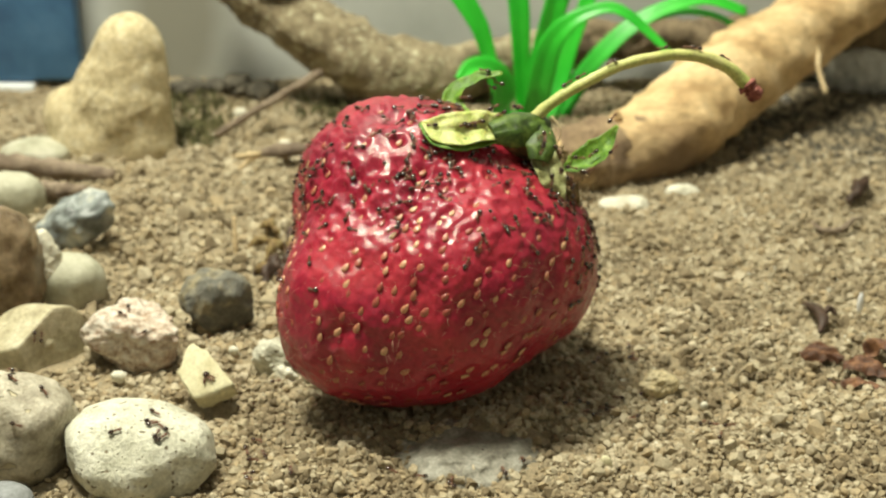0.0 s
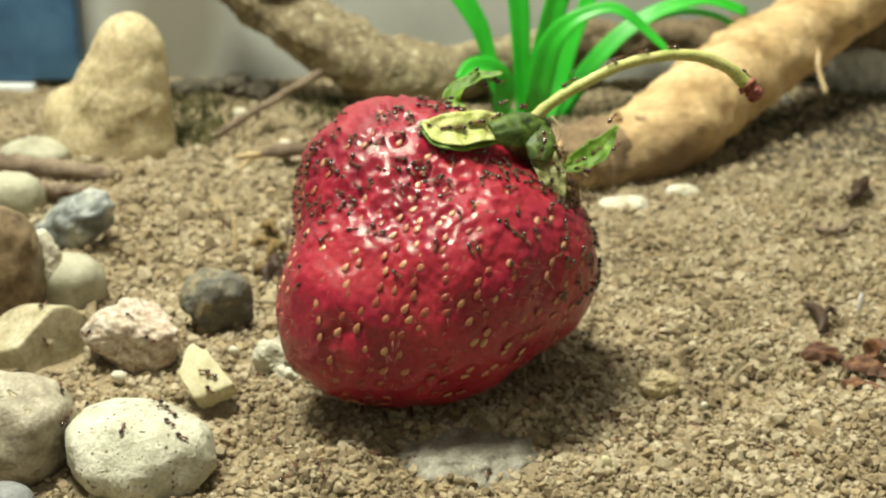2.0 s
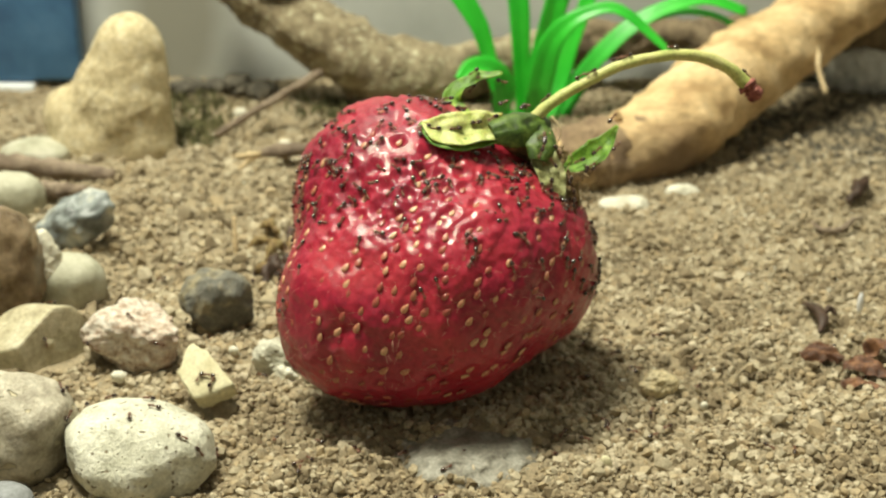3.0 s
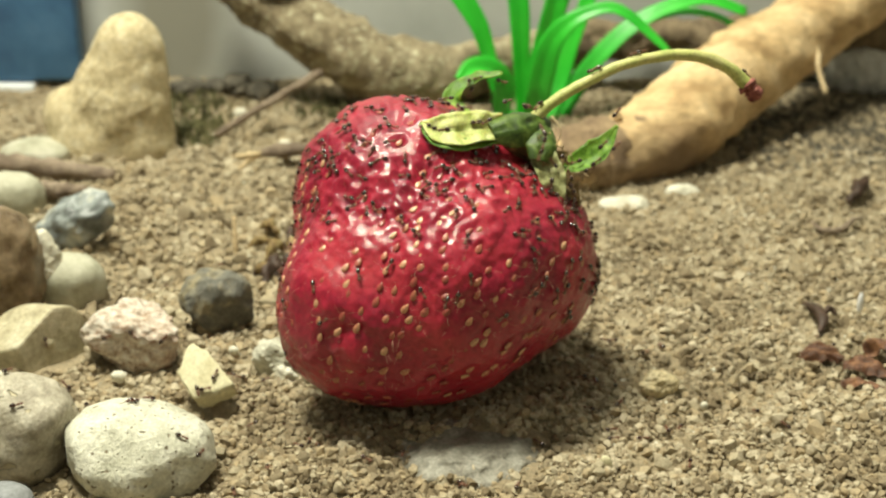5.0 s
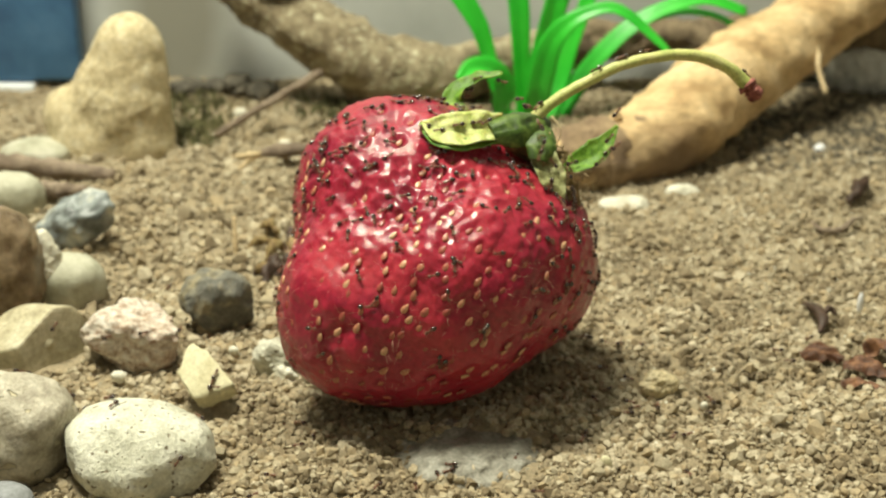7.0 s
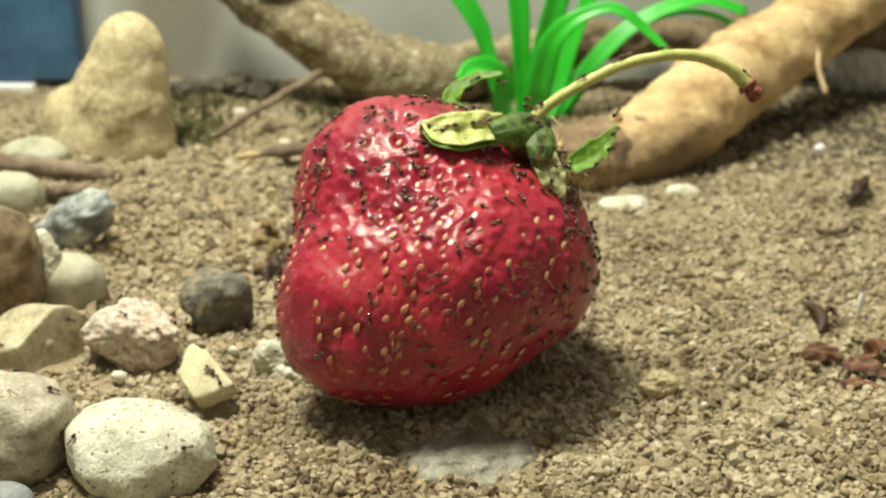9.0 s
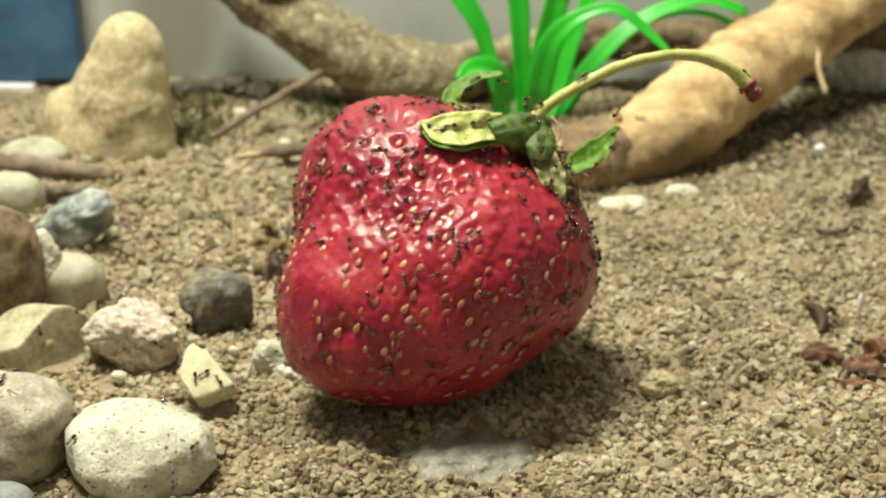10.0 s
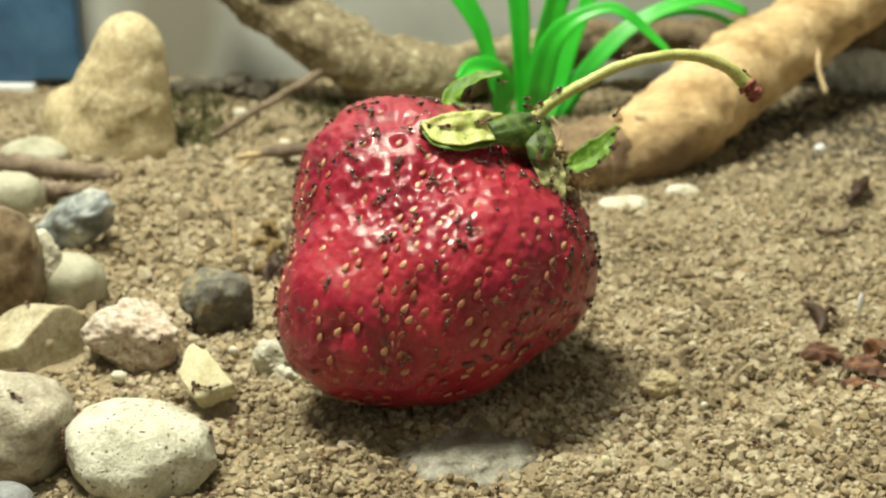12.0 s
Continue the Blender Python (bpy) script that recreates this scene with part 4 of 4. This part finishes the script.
# ---- scraps ----
def scraps():
    def husk(name, pts, w, cup, mat, label, seed):
        v, fs = blade(pts, w, (0.1, -0.3, 0.95), 0.16, 34, 14, cup, "leaf", 0.4, seed)
        solid(name, v, fs, mat, pts[1], label, "plant scrap", "dry scraps on the soil")

    husk("brown_husk", [(51.8, 7.5, 1.4), (54.6, 7.8, 2.6), (57.6, 7.2, 1.4)], 4.2, -0.18, M_HUSK, "reddish brown hollow seed husk on the soil", 101)
    husk("brown_husk", [(56.8, 5.6, 1.5), (59.4, 3.6, 2.7), (62.6, 0.2, 1.5)], 4.2, -0.18, M_HUSK, "orange brown curled husk on the soil", 102)
    husk("brown_husk", [(55.0, 0.5, 1.2), (57.6, -0.6, 2.0), (60.4, -2.2, 1.2)], 2.2, -0.18, M_HUSK, "orange brown curled husk on the soil", 103)
    husk("brown_husk", [(61.0, 10.0, 1.4), (63.6, 9.0, 3.0), (65.0, 5.0, 1.6)], 3.0, -0.18, M_HUSK, "reddish brown hollow seed husk on the soil", 104)
    v, fs = tube([(57.2, 26.8, 1.3), (57.9, 22.9, 2.0), (57.8, 18.8, 2.0), (56.7, 16.2, 1.2)], [0.3, 0.85, 0.9, 0.25], 20, 10, 0.1, 2, 105)
    solid("dark_husk", v, fs, M_HUSK_DARK, (58, 23, 0.5), "dark brown curved dry husk on the soil", "plant scrap", "dry scraps on the soil")
    v, fs = tube([(58.6, 20.9, 2.0), (59.8, 22.3, 2.4), (60.6, 21.4, 1.6)], [0.45, 0.5, 0.2], 10, 8, 0.2, 1.5, 106)
    solid("dark_husk", v, fs, M_HUSK_DARK, (60.4, 24, 0.8), "dark brown curved dry husk on the soil", "plant scrap", "dry scraps on the soil")
    v, fs = tube([(69.3, 64.8, 1.0), (69.4, 59.6, 1.3), (72.8, 59.0, 1.5), (76.0, 63.0, 1.8), (79.0, 66.0, 1.4)], [0.25, 0.5, 0.6, 0.5, 0.2], 30, 8, 0.1, 2, 107)
    solid("curled_scrap", v, fs, M_TWIG, (74.5, 67, 0.5), "grey-brown curled dry scrap on the soil", "plant scrap", "dry scraps on the soil")
    v, fs = tube([(79.2, 75, 1.2), (81.4, 77.6, 2.3), (83.6, 81.5, 2.6), (85.7, 86.0, 2.2)], [0.6, 1.3, 1.5, 0.6], 20, 10, 0.2, 2.5, 108)
    solid("dark_husk", v, fs, M_HUSK_DARK, (82, 81, 0.5), "dark brown curved dry husk on the soil", "plant scrap", "dry scraps on the soil")
    for i, (x, y, a, size) in enumerate(((-28.5, 52, 60, 1.3), (-27.8, 46, 100, 1.6), (-26.8, 40, 110, 1.5), (-30.5, 60, -40, 1.2), (-25.5, 43, 80, 1.4), (-27.0, 35, 75, 1.2), (-31.5, 55, 20, 1.0), (-29.5, 42, 130, 1.0), (-24.0, 38, 95, 1.7), (-25.0, 50, 85, 1.6), (-23.2, 31, 100, 1.5), (-26.0, 57, 70, 1.5), (-28.2, 37, 120, 1.2), (-24.6, 45, 60, 1.2))):
        dx, dy = math.cos(radians(a)), math.sin(radians(a))
        z = float(terrain(x, y))
        v, fs = tube([(x - 2.6 * dx, y - 2.6 * dy, z + 0.6), (x, y, z + 1.3 + size), (x + 2.8 * dx, y + 2.8 * dy, z + 1.2)], [0.4, 0.75 * size, 0.45], 18, 9, 0.35, 2, 110 + i)
        solid("dark_litter", v, fs, M_HUSK_DARK if i % 3 else M_FIBRE, (x, y, z), "dark brown rotten plant scrap in a hollow", "plant scrap", "dry scraps on the soil")
    # moss beside the tall stone, and dark tufts imitating the limb's shade on the soil
    g = np.random.default_rng(9)
    vs, faces = [], []
    for k in range(620):
        # tufts 330 to 469 only darken the soil where the limb shades it
        x, y = (g.normal(-57, 3.6), g.normal(126, 6.0)) if k < 330 else (g.normal(-26, 7.0), g.normal(147, 4.5)) if k < 470 else (g.normal(-61, 4.5), g.normal(149, 4.5))
        z = float(terrain(x, y))
        top = (x + g.normal(0, 0.8), y + g.normal(0, 0.8), z + g.uniform(0.8, 3.0))
        tv, tf = tube([(x, y, z), ((x + top[0]) / 2 + 0.2, (y + top[1]) / 2, (z + top[2]) / 2 + 0.3), top], [0.35, 0.3, 0.08], 5, 4, caps=False)
        faces += [[q + len(vs) for q in f] for f in tf]
        vs += tv.tolist()
    solid("moss", vs, faces, M_MOSS, (-56.5, 128, 1), "dark olive moss along the back, partly imitating the limb's shade", "moss", kind="stuff")


# ---- ants ----
def build_ant():
    """A worker about 1.65 mm long that heads along +x."""
    k = 0.92
    ant = thing("ant", (0, 0, 0), "tiny glossy dark brown ant", "ant", "ants feeding and running about")

    def egg(c, semi, taper=0.0, level=3):
        v, fs = ICO[level]
        q = v * np.array(semi)
        q[:, 1:] *= (1 + taper * v[:, :1])
        return (q + np.array(c)) * k, fs

    v, fs = egg((0.62, 0, 0.36), (0.24, 0.20, 0.16), -0.2)
    head = part("head", v, fs, M_ANT_BODY, ant)
    for s in (-1, 1):
        v, fs = tube([(0.76, s * 0.08, 0.40), (0.93, s * 0.20, 0.50), (1.2, s * 0.22, 0.32)], [0.013, 0.011, 0.011], 7, 5)
        part("antenna", v * k, fs, M_ANT_LEG, head)
    v, fs = tube([(0.42, 0, 0.36), (0.20, 0, 0.40), (-0.02, 0, 0.36), (-0.22, 0, 0.32)], [0.07, 0.125, 0.10, 0.045], 12, 10)
    part("thorax", v * k, fs, M_ANT_BODY, ant)
    v, fs = egg((-0.55, 0, 0.38), (0.38, 0.30, 0.28), 0.12)
    part("gaster", v, fs, M_ANT, ant)
    for s in (-1, 1):
        for x0, x1, reach in ((0.30, 0.66, 0.46), (0.14, 0.10, 0.60), (-0.04, -0.56, 0.54)):
            v, fs = tube([(x0, s * 0.08, 0.32), ((x0 + x1) / 2, s * reach * 0.55, 0.52), (x1, s * reach, 0.0)], [0.022, 0.016, 0.009], 7, 5)
            part("leg", v * k, fs, M_ANT_LEG, ant)
    return ant


def stand(at, normal, heading):
    n = unit(normal)
    x = unit(heading - n * (heading @ n))
    y = np.cross(n, x)
    m = Matrix.Identity(4)
    for k in range(3):
        m[k][0], m[k][1], m[k][2], m[k][3] = x[k], y[k], n[k], at[k] * MM
    return m


def roam(form, start, allowed, g, lift=0.0, pace=1.0, rest=0.45):
    """Rows for an ant that stops and runs over a form, from the clip's start to its end."""
    d = unit(start)
    n = form.normal(d)
    h = unit(np.cross(n, g.normal(size=3)))
    t, rows = 0.0, []
    while True:
        p = form.at(d)
        n = form.normal(d)
        h = unit(h - n * (h @ n))
        rows.append((min(t, SECONDS), stand(p + n * lift, n, h)))
        if t >= SECONDS:
            return rows
        if g.random() < rest:
            t += g.uniform(0.3, 1.3)
            a = g.normal(0, 12)
        else:
            t += g.uniform(0.13, 0.3)
            step = g.uniform(0.8, 3.2) * pace
            nd = unit(form.at(d) + h * step - form.c)
            if allowed(nd):
                d = nd
                a = np.clip(g.normal(0, 26), -55, 55)
            else:
                a = 60 if g.random() < 0.8 else -60
        a = radians(a)
        h = h * math.cos(a) + np.cross(n, h) * math.sin(a)


def roam_soil(x, y, g, reach=9.0):
    x0, y0, a, t, rows = x, y, g.uniform(0, 6.28), 0.0, []
    while True:
        e = 0.8
        n = unit(np.array([terrain(x - e, y) - terrain(x + e, y), terrain(x, y - e) - terrain(x, y + e), 2 * e]))
        rows.append((min(t, SECONDS), stand(np.array([x, y, float(terrain(x, y)) + 0.62]), n, np.array([math.cos(a), math.sin(a), 0]))))
        if t >= SECONDS:
            return rows
        if g.random() < 0.3:
            t += g.uniform(0.2, 0.9)
        else:
            t += g.uniform(0.15, 0.3)
            nx, ny = x + math.cos(a) * 2.2, y + math.sin(a) * 2.2
            if math.hypot(nx - x0, ny - y0) < reach and np.linalg.norm(np.array([nx, ny]) / (20, 17)) > 1:
                x, y = nx, ny
                a += radians(np.clip(g.normal(0, 25), -60, 60))
            else:
                a += radians(65)


def roam_line(points, g, normal, width=0.5):
    """Up and down a stem or a sepal: the ant keeps its heading for a while and rests often."""
    line = spline([berry(*q) for q in points], 40)
    i, t, rows = g.uniform(3, 36), 0.0, []
    way = 1 if g.random() < 0.5 else -1
    while True:
        k = int(np.clip(i, 1, 38))
        f = min(max(i - k, 0), 1)
        p = line[k] * (1 - f) + line[k + 1] * f
        tan = (line[k + 1] - line[k - 1]) * way
        n = np.array(normal, float)
        n = unit(n - unit(tan) * (n @ unit(tan)))
        rows.append((min(t, SECONDS), stand(p + n * width, n, tan)))
        if t >= SECONDS:
            return rows
        if g.random() < 0.55:
            t += g.uniform(0.4, 1.4)
        else:
            t += g.uniform(0.2, 0.4)
            j = i + way * g.uniform(1.5, 4)
            if 2 < j < 37:
                i = j


def roam_slab(g):
    """To and fro on the leaning face of the cream chip."""
    c = np.array((-29.9, -5.2, 4.4))
    e1, e2 = np.array((1.0, 0.0, 0.05)), np.array((0.0, 0.75, 0.66))
    n = unit(np.cross(e1, e2))
    p, a, t, rows = g.uniform(-0.8, 0.8, 2), g.uniform(0, 6.28), 0.0, []
    while True:
        rows.append((min(t, SECONDS), stand(c + e1 * p[0] + e2 * p[1] + n * 0.05, n, e1 * math.cos(a) + e2 * math.sin(a))))
        if t >= SECONDS:
            return rows
        if g.random() < 0.4:
            t += g.uniform(0.2, 0.9)
            continue
        t += g.uniform(0.15, 0.3)
        q = p + 1.1 * np.array((math.cos(a), math.sin(a)))
        if np.hypot(*q) < 1.9:
            p = q
            a += radians(np.clip(g.normal(0, 25), -55, 55))
        else:
            a += radians(65)


def plan_ants():
    """The path of every ant, by the ground it keeps to."""
    g = np.random.default_rng(77)
    paths = []

    def on_front(d):
        return d @ BW > -0.45 and d[2] > -0.45 and d @ CALYX_WAY < 0.93

    while len(paths) < 205:
        d = unit(g.normal(size=3))
        if not on_front(d):
            continue
        high = np.clip(0.06 + 0.8 * (d @ BV) + 0.42 * (1 - abs(d @ BW)) - 0.12 * (d @ BU) + 0.5 * max(0, d @ unit(0.85 * BU + 0.5 * BV) - 0.75) * 6, 0.06, 1)
        if g.random() < high:
            paths.append(roam(BERRY, d, on_front, g, lift=-0.05, rest=0.5))

    def on_top(d):
        return d[2] > 0.15 and d[1] < 0.75

    for name, k in (("white_pebble", 7), ("grey_boulder", 7), ("granite_stone", 3), ("angular_stone", 2)):
        for _ in range(k):
            d = unit(np.array([g.normal(0, 0.5), g.normal(-0.3, 0.5), 0.8]))
            paths.append(roam(STONES[name], d, on_top, g, rest=0.35))
    for x, y, k in ((-24, -18, 4), (2, -24, 5), (24, -6, 4), (55, 6, 3), (-38, 38, 3), (-23, -4, 3), (12, -19, 3), (36, -14, 4), (-19, -25, 3), (23, 8, 8), (21, -4, 6)):
        for _ in range(k):
            paths.append(roam_soil(x + g.normal(0, 3), y + g.normal(0, 3), g))
    for _ in range(3):
        paths.append(roam_slab(g))
    for _ in range(7):
        paths.append(roam_line(STEM, g, BV + BW * g.uniform(-0.2, 0.8), 0.75))
    for pts, k in (([(6.1, 16.5, 4.9), (2.4, 15.9, 6.2), (-2.0, 15.6, 5.6)], 5), ([(13.1, 15.6, 2.4), (14.7, 12.1, 3.9), (14.7, 8.1, 4.2)], 3),
                   ([(16.2, 11.7, 0.4), (20.2, 13.3, 2.0), (23.8, 17.4, 2.8)], 2), ([(4, 20.6, -7.5), (5.4, 24.4, -7.6), (9.4, 23.6, -7)], 4)):
        for _ in range(k):
            off = g.normal(0, 0.7)
            paths.append(roam_line([(a, b + off, c) for a, b, c in pts], g, BV * 0.5 + BW * 0.9, 0.3))
    # a crowd round the rim of the fruit and about the calyx
    def on_rim(d):
        return on_front(d) and d @ BW < 0.35 and d[2] > -0.2

    crowd = 0
    while crowd < 50:
        d = unit(g.normal(size=3))
        if on_rim(d) and (d @ BU < -0.2 or d @ BV > 0.3 or d @ BU > 0.7):
            paths.append(roam(BERRY, d, on_rim, g, lift=-0.03, rest=0.6))
            crowd += 1
    flank = unit(0.9 * BU + 0.3 * BV - 0.1 * BW)
    while crowd < 74:
        d = unit(flank + 0.3 * g.normal(size=3))
        if on_rim(d) and d @ flank > 0.86:
            paths.append(roam(BERRY, d, lambda q: on_rim(q) and q @ flank > 0.82, g, lift=0.0, rest=0.65))
            crowd += 1
    for pts, k in (([(12.1, 19.7, 2.4), (8.9, 18.9, 6.0), (6.1, 17.4, 7.2)], 4), ([(12.5, 17.2, 4.9), (13.7, 14.7, 5.8), (13.1, 12.5, 6.0)], 4),
                   ([(14.5, 13.1, 4.2), (16.8, 10.1, 3.4), (17.8, 7.5, 2.8)], 8), ([(-3.0, 17.6, 0.0), (1.5, 18.4, 0.5), (6.0, 18.6, 0.5)], 9),
                   ([(16.2, 11.1, 2.0), (19.7, 11.1, 2.6), (23.6, 14.7, 3.6)], 5)):
        for _ in range(k):
            off = g.normal(0, 0.8)
            paths.append(roam_line([(a, b + off, c) for a, b, c in pts], g, BV * 0.5 + BW * 0.9, 0.1))
    return paths


def ants():
    first = build_ant()
    herd = []
    for i, rows in enumerate(ANT_PATHS):
        herd.append(first if i == 0 else copy_thing(first, rows[0][1]))
    return herd


setting()
stones()
chips()
BEAD = rolling_bead()
wood()
plant()
strawberry()
scraps()
BARE = [(-34.9, -21.4, 8.6, 7), (-50.5, -18.7, 7, 6), (-29.8, -4.6, 3.4, 2.4), (-42.7, 9.6, 6, 5), (-55.9, 8.4, 6.4, 5), (5.0, -15.0, 4.4, 2.2)]
grains("soil_crumbs", 24000, ((-75, 85), (-42, 38)), (0.5, 1.8), 18, 5, "tan angular soil crumbs", BARE, 2.4)
# no tan crumbs here: dark-coloured ones imitate the shade under the branch
SHADE_PATCH = [(108, 136, 40, 34)]
grains("soil_crumbs", 17000, ((-110, 125), (36, 110)), (0.6, 1.8), 14, 6, "tan angular soil crumbs", SHADE_PATCH)
grains("soil_crumbs", 12000, ((-140, 150), (108, 174)), (0.8, 2.1), 12, 7, "tan angular soil crumbs", SHADE_PATCH)
grains("soil_crumbs", 2600, ((-75, -16), (10, 130)), (1.6, 3.6), 16, 8, "larger tan soil crumbs", BARE, 2.2)
grains("soil_crumbs", 1400, ((16, 110), (-30, 120)), (1.5, 2.7), 16, 10, "larger tan soil crumbs", BARE, 2.2)
grains("pale_grit", 700, ((-70, 110), (-42, 110)), (0.4, 0.95), 10, 13, "scattered pale grit on the soil", BARE, 2.5, mat=M_CHIP)
grains("damp_soil", 14000, ((66, 150), (98, 174)), (0.6, 1.7), 12, 12, "soil crumbs coloured dark for the shade under the branch", mat=M_SOIL_SHADED)
grains("soil_dust", 9000, ((-90, 110), (30, 100)), (0.35, 0.8), 8, 11, "fine tan soil dust")
grains("soil_dust", 20000, ((-75, 85), (-42, 30)), (0.25, 0.6), 10, 9, "fine tan soil dust", BARE)
ANT_PATHS = plan_ants()
ANTS = ants()


def motions():
    for ant, rows in zip(ANTS, ANT_PATHS):
        walk(ant, rows)
    walk(BEAD, bead_rows())


motions()
